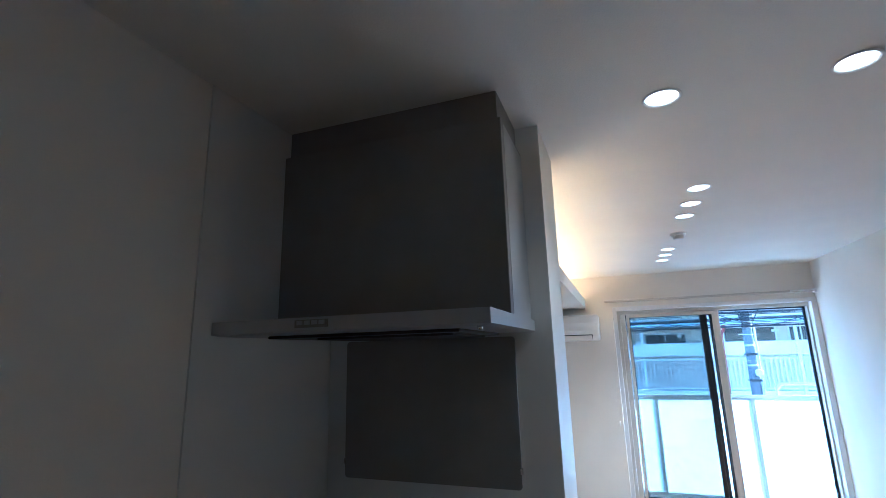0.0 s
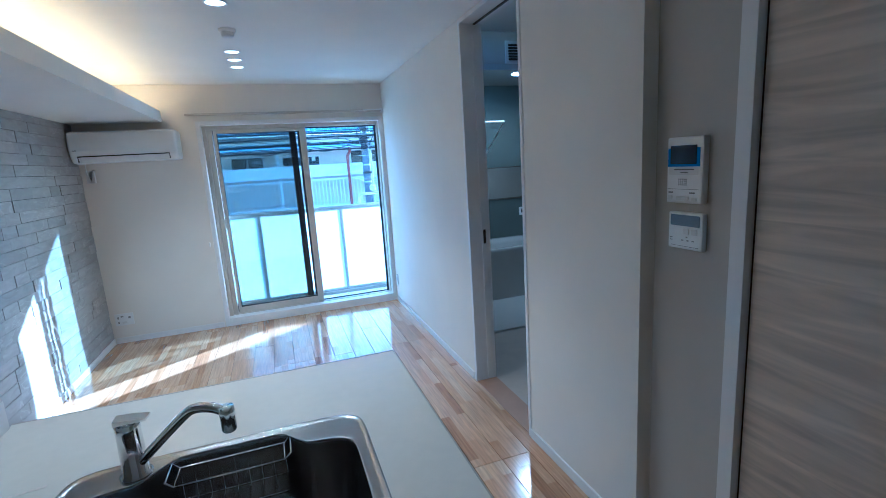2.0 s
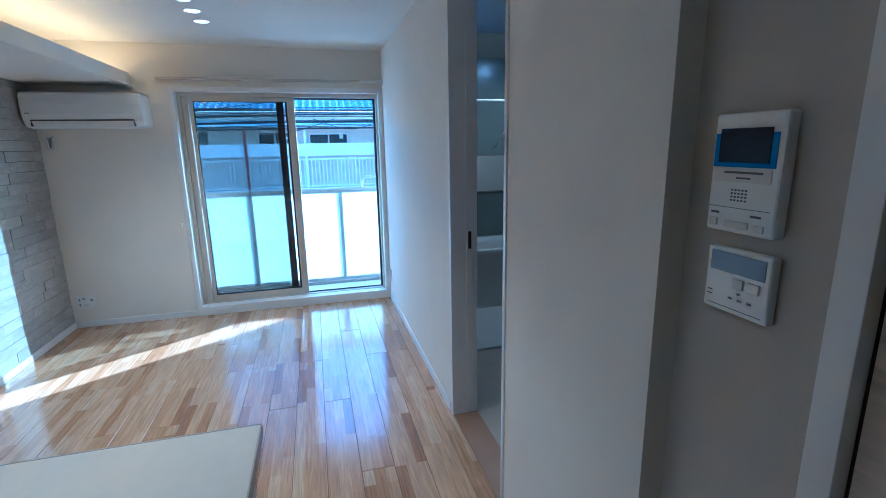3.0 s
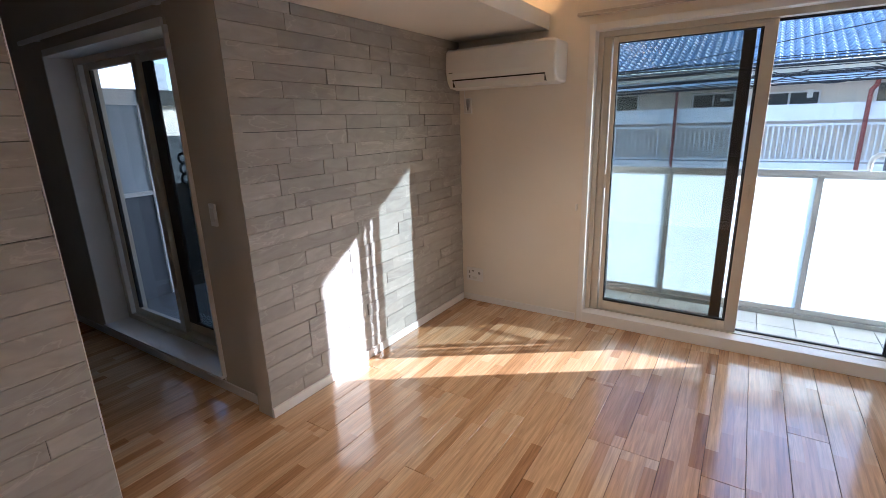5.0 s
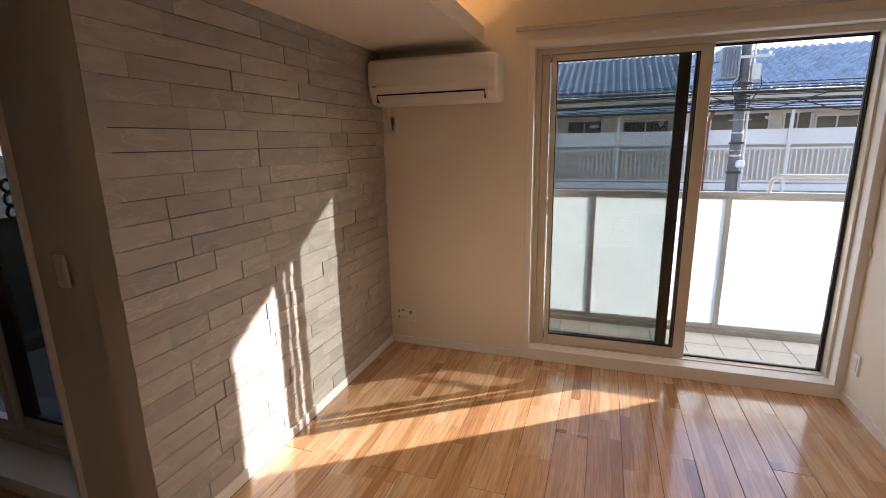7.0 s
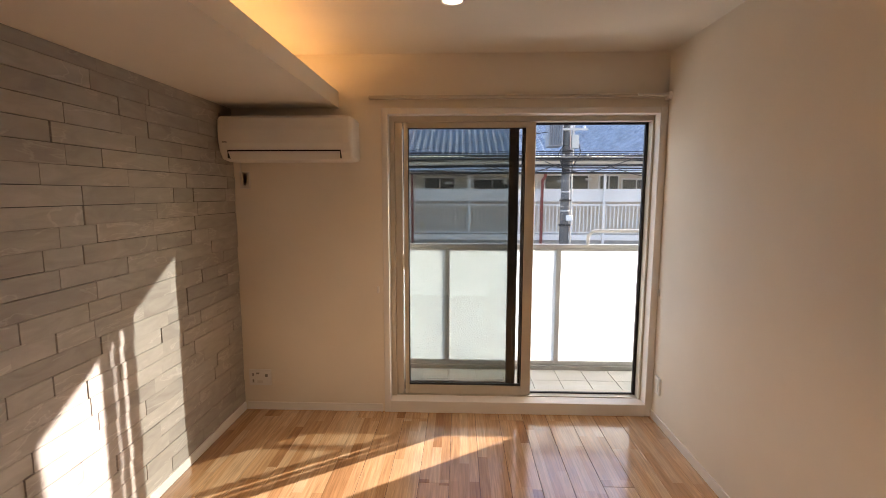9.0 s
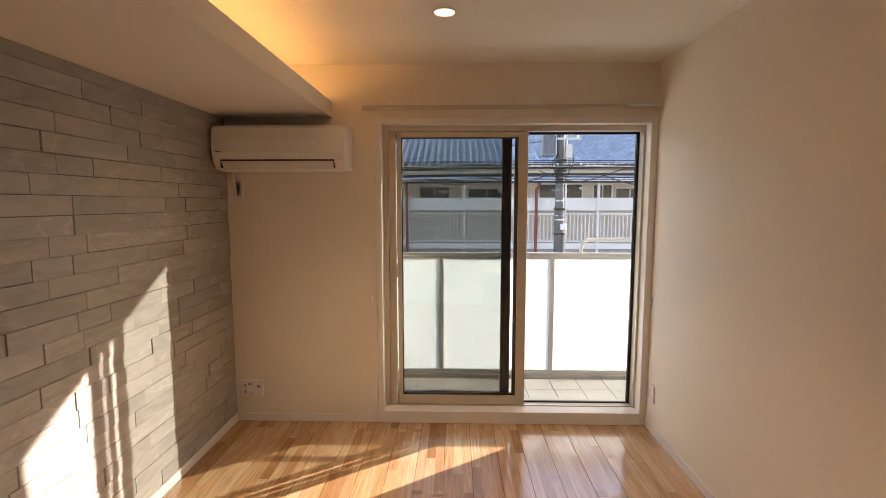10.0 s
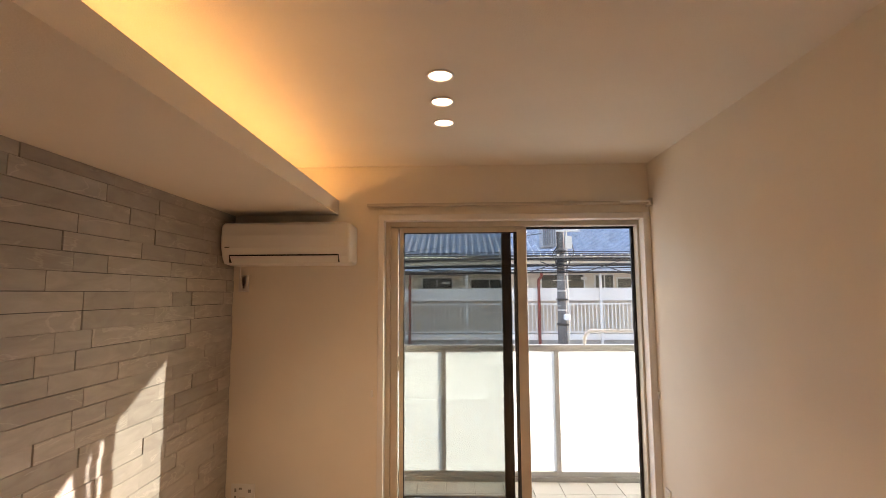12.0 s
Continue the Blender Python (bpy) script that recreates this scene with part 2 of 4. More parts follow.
OUTWALL = mat("pale_facade", (0.46, 0.44, 0.40), 0.85, vary=0.06, scale=2, bump=0.3, bump_scale=40)
FROST = frosted_mat()
GLASS = pane_mat("clear_glass", (0.97, 0.985, 0.98), 0.05)
NET = pane_mat("insect_net", (0.59, 0.615, 0.60), 0.02, 0.4)
WOODFLOOR = floor_mat()
STONE = stone_mat()
TEAL = mat("teal_bath_panel", (0.13, 0.15, 0.135), 0.25, vary=0.05, scale=3)
BATHWHITE = mat("bath_acrylic", (0.52, 0.51, 0.47), 0.2, vary=0.02)
VINYL = mat("beige_vinyl_floor", (0.43, 0.37, 0.29), 0.4, vary=0.06, scale=8)
FACADE = mat("far_house_wall", (0.74, 0.65, 0.55), 0.9, vary=0.08, scale=0.8)
FACADE2 = mat("far_white_panel", (0.80, 0.775, 0.74), 0.7, vary=0.05, scale=0.8)
ROOFT = mat("blue_grey_roof_tile", (0.31, 0.37, 0.45), 0.55, vary=0.28, scale=3, random_tint=0.1)
FARGLASS = mat("far_window_glass", (0.04, 0.045, 0.05), 0.1, vary=0.1)
RUST = mat("red_brown_pipe", (0.22, 0.05, 0.035), 0.5, vary=0.1)
POLEC = mat("grey_pole_concrete", (0.14, 0.14, 0.14), 0.8, vary=0.12, scale=3)
CABLE = mat("black_cable", (0.012, 0.012, 0.014), 0.6, vary=0.05)
# colour of the unseen ground, chosen pale for its upward bounce
BOUNCE_GROUND = mat("pale_bounce_ground", (0.34, 0.32, 0.29), 0.9, vary=0.2, scale=2, bump=0.4, bump_scale=40)
LAMPGLOW = glow("lamp_glow", (1.0, 0.76, 0.46), 1.25)
COVEGLOW = glow("cove_glow", (1.0, 0.53, 0.18), COVE)
BATHGLOW = glow("bath_lamp_glow", (0.95, 1.0, 0.98), 12.0)


# ---------------------------------------------------------------- mesh helpers
def mesh_ob(name, bm, material, parent=None, smooth=False):
    me = bpy.data.meshes.new(name)
    bm.normal_update()
    bm.to_mesh(me)
    bm.free()
    for m in (material if isinstance(material, (list, tuple)) else [material]):
        me.materials.append(m)
    if smooth:
        for p in me.polygons:
            p.use_smooth = True
    ob = new(name, me)
    if parent:
        ob.parent = parent
    return ob


def add_box(bm, x0, x1, y0, y1, z0, z1, bevel=0.0, seg=2):
    r = bmesh.ops.create_cube(bm, size=1.0)
    vs = r["verts"]
    bmesh.ops.scale(bm, vec=(x1 - x0, y1 - y0, z1 - z0), verts=vs)
    bmesh.ops.translate(bm, vec=((x0 + x1) / 2, (y0 + y1) / 2, (z0 + z1) / 2), verts=vs)
    if bevel:
        es = list({e for v in vs for e in v.link_edges})
        bmesh.ops.bevel(bm, geom=es, offset=bevel, segments=seg, affect="EDGES", profile=0.5)


ONE_EACH = {"bracket", "louvre_edge", "badge", "clip", "key", "latch", "hook", "arm", "foot", "step", "vent", "end_cap", "fin", "slat", "holder", "print", "seam", "pale_sheet", "window"}


def boxes(name, material, specs, parent=None, bevel=0.0, seg=2):
    if name in ONE_EACH:
        return [boxes_joined(name, material, [s], parent, bevel, seg) for s in specs]
    return boxes_joined(name, material, specs, parent, bevel, seg)


def boxes_joined(name, material, specs, parent=None, bevel=0.0, seg=2):
    bm = bmesh.new()
    for s in specs:
        add_box(bm, *s, bevel=bevel, seg=seg)
    return mesh_ob(name, bm, material, parent)


def box(name, material, x0, x1, y0, y1, z0, z1, parent=None, bevel=0.0, seg=2):
    return boxes(name, material, [(x0, x1, y0, y1, z0, z1)], parent, bevel, seg)


def empty(name, x=0, y=0, z=0, **tags):
    e = new(name)
    e.empty_display_size = 0.1
    e.location = (0, 0, 0)
    return tagged(e, **tags)


def loft(bm, loops, cap_start=False, cap_end=False):
    rows = [[bm.verts.new(p) for p in lp] for lp in loops]
    n = len(rows[0])
    for a, b in zip(rows, rows[1:]):
        for i in range(n):
            bm.faces.new((a[i], a[(i + 1) % n], b[(i + 1) % n], b[i]))
    if cap_start:
        bm.faces.new(list(reversed(rows[0])))
    if cap_end:
        bm.faces.new(rows[-1])


def rrect(cx, cy, w, h, r, z, n=6):
    pts = []
    for k, (sx, sy) in enumerate(((1, 1), (-1, 1), (-1, -1), (1, -1))):
        for i in range(n + 1):
            a = math.pi / 2 * (k + i / n)
            pts.append((cx + sx * (w / 2 - r) + r * math.cos(a), cy + sy * (h / 2 - r) + r * math.sin(a), z))
    return pts


def circle(cx, cy, r, z, n=24):
    return [(cx + r * math.cos(2 * math.pi * i / n), cy + r * math.sin(2 * math.pi * i / n), z) for i in range(n)]


def lathe(name, material, cx, cy, profile, parent=None, n=24, caps=(True, True)):
    bm = bmesh.new()
    loft(bm, [circle(cx, cy, r, z, n) for r, z in profile], *caps)
    bmesh.ops.recalc_face_normals(bm, faces=bm.faces)
    return mesh_ob(name, bm, material, parent, smooth=True)


def tube(name, material, pts, radius, parent=None, smooth_pts=True, res=6, cyclic=False):
    cu = bpy.data.curves.new(name, "CURVE")
    cu.dimensions = "3D"
    cu.bevel_depth = radius
    cu.bevel_resolution = 3
    sp = cu.splines.new("POLY" if not smooth_pts else "NURBS")
    sp.points.add(len(pts) - 1)
    for p, q in zip(sp.points, pts):
        p.co = (*q, 1)
    if smooth_pts:
        sp.order_u = 3
        sp.use_endpoint_u = True
        sp.resolution_u = res
    sp.use_cyclic_u = cyclic
    cu.use_fill_caps = True
    cu.materials.append(material)
    ob = new(name, cu)
    if parent:
        ob.parent = parent
    return ob


def struct(ob, label):
    return tagged(ob, label=label, kind="structure")

# ---------------------------------------------------------------- setting
XL, XR, YW, H = -0.677, 2.141, 5.6, 2.4
# last box: unseen outside pier, added to trim the sun patch
struct(boxes("wall_north", WALLPAPER, [(-0.79, 0.31, YW, 5.78, 0, H), (0.31, XR, YW, 5.78, 2.062, H), (XR, 2.281, YW, 5.78, 0, 2.55), (XR, 2.281, 5.7805, 5.936, -0.15, 2.515)]),
       "white papered wall round the balcony window, with an added unseen pier against the sun")
struct(boxes("wall_east", WALLPAPER, [(XR, 2.281, 3.335, YW, 0, H), (XR, 2.281, 2.589, 3.335, 2.385, H), (XR, 2.281, 1.766, 2.589, 0, H)]),
       "white papered wall with a tall narrow doorway")
struct(boxes("wall_east_kitchen", GREY_AND_SHADE_PAPER, [(2.203, 2.32, 1.466, 1.766, 0, H), (2.203, 2.32, 0.45, 1.466, 2.1, H), (2.203, 2.32, -1.2, 0.45, 0, H)]),
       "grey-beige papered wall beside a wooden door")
struct(box("wall_west_backing", DARKPAPER, -0.79, XL - 0.012, 3.66, YW, 0.0, 2.065), "wall behind the grey stone tiles")
struct(box("wall_west_front_backing", DARKPAPER, -0.79, XL - 0.012, 2.06, 2.888, 0.0, 2.065), "wall behind the grey stone tiles")
struct(box("wall_west_upper", WALLPAPER, -0.79, XL - 0.012, 2.06, YW, 2.0651, H), "white papered wall above the dropped ceiling")
struct(box("wall_kitchen_west", WALLPAPER, -0.80, -0.66, -1.2, 1.717, 0, H), "white papered kitchen wall")
struct(box("wall_kitchen_north", KPANEL, -0.80, 0.155, 1.717, 2.058, 0, H), "white panelled wall stub behind the hob")
struct(box("wall_panel_west", KPANEL, -0.66, -0.654, 1.108, 1.716, 0.874, H - 0.001), "white kitchen splash panel with a seam")
struct(box("wall_south", WALLPAPER, -0.80, 2.32, -1.32, -1.2, 0, H), "white papered wall")
struct(box("ceiling", CEIL, -0.80, 2.281, -1.32, 5.78, H, H + 0.1), "white textured ceiling")
struct(boxes("ceiling_soffit", CEIL, [(XL - 0.012, 0.035, 2.06, YW - 0.001, 2.065, 2.085), (0.015, 0.035, 2.06, YW - 0.001, 2.085, 2.165)]),
       "white dropped ceiling with a light cove along its edge")
struct(box("cove_light_strip", COVEGLOW, -0.20, -0.17, 2.08, YW - 0.05, 2.086, 2.10), "warm glowing light strip hidden in the cove")

# baseboards
struct(box("baseboard", TRIM, 0.31 - 0.97, 0.297, YW - 0.009, YW, 0, 0.055, bevel=0.002), "white baseboard")
struct(box("baseboard_east", TRIM, XR - 0.009, XR, 3.36, YW - 0.012, 0, 0.055, bevel=0.002), "white baseboard")
struct(box("baseboard_east_front", TRIM, XR - 0.009, XR, 1.766, 2.564, 0, 0.055, bevel=0.002), "white baseboard")
struct(box("baseboard_west", TRIM, XL - 0.012, XL + 0.009, 3.606, YW - 0.01, 0, 0.055, bevel=0.002), "white baseboard under the stone tiles")
struct(box("baseboard_west_front", TRIM, XL - 0.012, XL + 0.009, 2.06, 2.888, 0, 0.055, bevel=0.002), "white baseboard under the stone tiles")
struct(box("corner_trim", TRIM, -0.80, XL - 0.004, 2.888, 2.892, 0, 2.064, bevel=0.001), "white edge trim at the tiled wall end")
# shade on this wall end is put into its paper colour
struct(boxes("opening_trim", GREY_AND_SHADE_PAPER, [(-0.80, XL - 0.004, 3.606, 3.66, 0, 2.064)], bevel=0.002), "papered wall end beside the tiles, greyed to stand in for shade")

# door frame on the east wall: jambs, head, pocket door leaf with an edge pull
door = struct(empty("door_1"), "white pocket sliding door standing open")
boxes("frame", TRIM, [(XR - 0.006, 2.285, 2.566, 2.590, 0, 2.392), (XR - 0.006, 2.285, 3.306, 3.336, 0, 2.392), (XR - 0.006, 2.285, 2.590, 3.306, 2.368, 2.392)],
      door, bevel=0.0015)
box("leaf", TRIM, 2.222, 2.258, 3.302, 3.33, 0.01, 2.36, door, bevel=0.001)
box("pull", BLACK, 2.232, 2.250, 3.2995, 3.303, 0.985, 1.08, door, bevel=0.003)
box("track", BLACK, 2.225, 2.240, 2.58, 3.30, 2.362, 2.369, door)
box("sill", mat("brown_sill", (0.34, 0.20, 0.11), 0.4, vary=0.1), XR, 2.285, 2.590, 3.306, -0.002, 0.006, door)

# wooden door of the kitchen
door2 = struct(empty("door_2"), "closed greige wood-grain sliding door")
boxes("frame", TRIM, [(2.192, 2.33, 1.418, 1.466, 0, 2.1), (2.192, 2.33, 0.45, 0.50, 0, 2.1), (2.192, 2.33, 0.50, 1.418, 2.05, 2.1)], door2, bevel=0.0015)
box("leaf", WOODDOOR, 2.222, 2.258, 0.50, 1.412, 0.008, 2.046, door2, bevel=0.002)
# black strip stands in for the shade in the gap beside the leaf
box("gap_shade", BLACK, 2.224, 2.232, 1.4122, 1.4178, 0.0, 2.05, door2)

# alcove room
# grey base colour carries the alcove's dimness
struct(boxes("wall_alcove_north", GREY_AND_SHADE_PAPER, [(-3.6, -2.66, 3.65, 3.90, 0, H), (-1.166, -0.80, 3.66, 3.90, 0, H), (-2.66, -1.166, 3.65, 3.90, 0, 0.083), (-2.66, -1.166, 3.65, 3.90, 1.978, H)]),
       "papered wall with a low-silled window, greyed to stand in for alcove shade")
struct(box("wall_alcove_west", DARKPAPER, -3.62, -3.51, 1.0, 3.65, 0, H), "dark papered accent wall")
struct(box("wall_alcove_south", WALLPAPER, -3.6, -0.80, 0.9, 1.0, 0, H), "white papered wall")
struct(box("ceiling_alcove", CEIL, -3.6, -0.80, 0.9, 3.9, H, H + 0.1), "white textured ceiling")
struct(box("baseboard_alcove", TRIM, -3.5, -0.81, 3.641, 3.65, 0, 0.055, bevel=0.002), "white baseboard")
struct(box("baseboard_alcove_west", TRIM, -3.51, -3.50, 1.0, 3.64, 0, 0.055, bevel=0.002), "white baseboard")
struct(boxes("alcove_curtain_rail", PLASTIC, [(-2.9, -1.0, 3.60, 3.62, 2.06, 2.085), (-2.7, -2.66, 3.62, 3.65, 2.065, 2.08), (-1.2, -1.16, 3.62, 3.65, 2.065, 2.08)], bevel=0.002), "white curtain rail above the window")

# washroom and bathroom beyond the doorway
# darker paper colour stands in for the washroom's dim, warm light
struct(boxes("wall_washroom", GREY_AND_SHADE_PAPER, [(2.281, 2.36, 4.10, 4.16, 0, 2.55), (2.36, 4.4, 4.10, 4.16, 2.30, 2.55), (3.55, 4.4, 4.10, 4.16, 0, 2.30),
      # last box is out of view, added to keep sky light out
      (4.4, 4.5, 1.77, 4.16, 0, 2.55), (2.321, 4.5, 1.70, 1.766, -0.02, 2.55), (4.5, 4.9, 4.10, 4.16, -0.05, 2.55)]), "papered washroom wall with a bathroom opening, toned down for dim warm light")
struct(box("ceiling_washroom", CEIL, 2.281, 4.9, 1.7, 5.78, 2.55, 2.62), "white ceiling")
struct(box("floor_washroom", VINYL, 2.285, 4.4, 1.77, 4.12, -0.02, 0.0), "beige vinyl washroom floor")
struct(box("floor_bathroom", BATHWHITE, 2.285, 4.8, 4.12, 5.70, -0.05, -0.012), "pale bathroom floor")
struct(boxes("wall_bathroom", TEAL, [(2.282, 4.8, 5.66, 5.78, -0.05, 2.4), (4.8, 4.9, 4.16, 5.78, -0.05, 2.4)]), "dark teal bathroom wall panels")
struct(boxes("ceiling_bathroom", BATHWHITE, [(2.285, 4.8, 4.16, 5.66, 2.38, 2.43)]), "white bathroom ceiling")
struct(boxes("bathroom_door_frame", BATHWHITE, [(2.36, 2.40, 4.09, 4.17, 0, 2.3), (3.51, 3.55, 4.09, 4.17, 0, 2.3), (2.40, 3.51, 4.09, 4.17, 2.25, 2.3), (2.36, 3.55, 4.08, 4.2, -0.01, 0.02)], bevel=0.003),
       "white bathroom door frame")

# floor bed and ground
struct(boxes("subfloor", mat("subfloor", (0.10, 0.055, 0.03), 0.7, vary=0.1), [(-0.8, 2.33, -1.32, 5.62, -0.12, -0.012), (-3.6, -0.8, 0.9, 3.7, -0.12, -0.012)]), "dark joint bed under the floor planks")

# balcony
struct(box("balcony_slab", CONCRETE, -1.2, 5.2, 5.78, 7.05, -0.42, -0.175), "concrete balcony slab")
struct(box("balcony_kerb", CONCRETE, -1.2, 5.2, 6.84, 7.0, -0.175, -0.125, bevel=0.004), "low concrete kerb under the balcony railing")
struct(box("balcony_soffit", OUTWALL, -1.2, 5.2, 5.78, 6.92, 2.52, 2.7), "pale underside of an unseen balcony above")
# second box is an invented balcony end wall that blocks the sun
struct(boxes("outer_wall", OUTWALL, [(-0.92, -0.792, 3.9, 5.9, -3, 2.7), (-1.2, -1.1, 5.9, 7.05, -3, 2.7), (-1.1, -0.8, 5.8, 5.9, -3, 2.7), (-3.7, 5.2, 5.782, 5.80, -3, -0.36)]), "pale outer wall of the house, with an added end wall that shades the side balcony")
# works as a reflector for the facades and undersides
struct(box("ground", BOUNCE_GROUND, -400, 400, -200, 900, -3.2, -3.0), "unseen ground between the houses, made pale to bounce light up")

# ---------------------------------------------------------------- balcony window
win = struct(empty("window_1"), "white framed sliding balcony window with two glazed sashes")
boxes("casing", TRIM, [(0.312, 0.352, 5.588, 5.75, 0.0, 2.062), (2.095, 2.1405, 5.588, 5.75, 0.0, 2.062), (0.352, 2.095, 5.588, 5.75, 2.022, 2.062)], win, bevel=0.003)
boxes("sill", TRIM, [(0.352, 2.095, 5.585, 5.69, 0.0, 0.083)], win, bevel=0.003)
boxes("frame", ALU, [(0.352, 0.385, 5.67, 5.80, 0.083, 2.022), (0.386, 0.434, 5.69, 5.735, 0.09, 1.985), (2.080, 2.095, 5.67, 5.81, 0.083, 2.022), (0.385, 2.080, 5.67, 5.80, 1.987, 2.022),
                     (0.385, 2.080, 5.69, 5.82, 0.05, 0.088)], win, bevel=0.002)


def sash(x0, x1, y, z0, z1, stile_l, stile_r, top, bottom, material, clear_shadow=False):
    s = new("sash")
    s.parent = win
    boxes("rail", material, [(x0, x0 + stile_l, y, y + 0.03, z0, z1), (x1 - stile_r, x1, y, y + 0.03, z0, z1),
                             (x0 + stile_l, x1 - stile_r, y, y + 0.03, z0, z0 + bottom), (x0 + stile_l, x1 - stile_r, y, y + 0.03, z1 - top, z1)], s, bevel=0.003)
    g = 0.006
    a, b, c, d = x0 + stile_l, x1 - stile_r, z0 + bottom, z1 - top
    boxes("gasket", BLACK, [(a, a + g, y + 0.006, y + 0.026, c, d), (b - g, b, y + 0.006, y + 0.026, c, d),
                            (a + g, b - g, y + 0.006, y + 0.026, c, c + 2 * g), (a + g, b - g, y + 0.006, y + 0.026, d - g, d)], s)
    p = box("pane", GLASS, a + g, b - g, y + 0.013, y + 0.018, c + 2 * g, d - g, s)
    p.visible_shadow = clear_shadow
    return s


sash(0.444, 1.328, 5.69, 0.092, 1.985, 0.029, 0.066, 0.036, 0.066, ALU, True)
s2 = sash(1.245, 2.080, 5.735, 0.07, 1.988, 0.03, 0.012, 0.008, 0.014, DARKALU)
boxes("latch", ALU, [(1.285, 1.300, 5.68, 5.69, 0.98, 1.06), (0.436, 0.448, 5.682, 5.69, 1.0, 1.10), (1.19, 1.30, 5.682, 5.69, 1.962, 1.976)], win, bevel=0.003)
screen = new("insect_screen")
screen.parent = win
boxes("rail", DARKALU, [(0.39, 0.402, 5.775, 5.795, 0.09, 1.985), (1.162, 1.2002, 5.772, 5.795, 0.09, 1.985), (1.2, 1.228, 5.766, 5.79, 0.09, 1.985), (0.402, 1.162, 5.775, 5.795, 0.09, 0.15), (0.402, 1.162, 5.775, 5.795, 1.955, 1.985)], screen, bevel=0.002)
net = box("net", NET, 0.402, 1.162, 5.784, 5.786, 0.15, 1.955, screen)
boxes("hook", PLASTIC, [(0.27, 0.283, 5.58, 5.6, 0.845, 0.89), (2.128, 2.14, 5.56, 5.575, 0.845, 0.89)], win, bevel=0.003)

# curtain rail
rail = tagged(empty("curtain_rail"), "white double curtain rail above the balcony window", "curtain rail")
boxes("track", mat("ivory_rail", (0.56, 0.51, 0.44), 0.4, vary=0.03), [(0.24, 2.138, 5.545, 5.562, 2.112, 2.132), (0.24, 2.138, 5.572, 5.586, 2.112, 2.130)], rail, bevel=0.003)
boxes("bracket", PLASTIC, [(0.27, 0.29, 5.55, 5.6, 2.132, 2.137), (1.2, 1.22, 5.55, 5.6, 2.132, 2.137), (2.08, 2.10, 5.55, 5.6, 2.132, 2.137)], rail)
boxes("end_cap", PLASTIC, [(1.93, 2.138, 5.538, 5.556, 2.120, 2.136), (2.118, 2.139, 5.535, 5.6, 2.10, 2.145)], rail, bevel=0.003)

# ---------------------------------------------------------------- alcove window
awin = struct(empty("window_2"), "aluminium sliding window over a low white sill")
boxes("lining", TRIM, [(-2.668, -2.652, 3.638, 3.80, 0.083, 1.978), (-1.174, -1.158, 3.638, 3.80, 0.083, 1.978), (-2.652, -1.174, 3.638, 3.80, 1.97, 2.012), (-2.668, -1.158, 3.625, 3.80, 0.075, 0.09)], awin, bevel=0.002)
boxes("frame", ALU, [(-2.652, -2.60, 3.80, 3.92, 0.09, 1.97), (-1.224, -1.174, 3.80, 3.92, 0.09, 1.97), (-2.60, -1.224, 3.80, 3.92, 1.93, 1.97), (-2.60, -1.224, 3.80, 3.92, 0.09, 0.13)], awin, bevel=0.002)
boxes("sash_rail", ALU, [(-2.57, -2.51, 3.82, 3.85, 0.13, 1.93), (-1.92, -1.86, 3.82, 3.85, 0.13, 1.93), (-2.51, -1.92, 3.82, 3.85, 0.13, 0.19), (-2.51, -1.92, 3.82, 3.85, 1.89, 1.93)], awin, bevel=0.003)
boxes("sash_rail", ALU, [(-1.93, -1.88, 3.86, 3.89, 0.13, 1.93), (-1.27, -1.224, 3.86, 3.89, 0.13, 1.93), (-1.88, -1.27, 3.86, 3.89, 0.13, 0.19), (-1.88, -1.27, 3.86, 3.89, 1.89, 1.93)], awin, bevel=0.003)
boxes("gasket", DARKALU, [(-1.88, -1.78, 3.865, 3.885, 0.19, 1.89), (-2.51, -2.49, 3.826, 3.846, 0.19, 1.89), (-1.88, -1.27, 3.866, 3.884, 0.19, 0.205)], awin)
for x0, x1, y in ((-2.49, -1.92, 3.834), (-1.78, -1.27, 3.874)):
    p = box("pane", GLASS, x0, x1, y, y + 0.005, 0.19, 1.89, awin)
    p.visible_shadow = False
partition = tagged(empty("balcony_partition"), "grey balcony partition with a pale upper panel", "partition")
boxes("frame", FACADE2, [(-3.54, -3.48, 3.95, 5.6, 1.72, 1.86), (-3.54, -3.48, 3.95, 4.57, 0.90, 0.94), (-3.54, -3.48, 4.54, 4.58, -0.1, 1.86)], partition, bevel=0.004)
box("panel", mat("pale_blue_panel", (0.42, 0.47, 0.51), 0.5), -3.52, -3.50, 3.95, 4.54, 0.94, 1.72, partition)
box("lower_panel", mat("grey_panel", (0.12, 0.13, 0.145), 0.6), -3.52, -3.50, 3.95, 4.54, -0.1, 0.90, partition)
box("dark_panel", DARKALU, -3.52, -3.50, 4.58, 5.6, -0.1, 0.98, partition)
struct(box("side_balcony_floor", mat("dark_deck", (0.12, 0.12, 0.12), 0.8, vary=0.15), -4.2, -0.92, 3.9, 5.9, -0.3, -0.1), "dark grey side balcony floor")
# unseen slab, added to keep skylight off the alcove window
struct(box("side_balcony_soffit", OUTWALL, -4.2, -0.92, 3.9, 6.4, 2.32, 2.5), "pale underside of an unseen balcony above")
box("net", NET, -1.88, -1.24, 3.905, 3.907, 0.15, 1.93, awin)
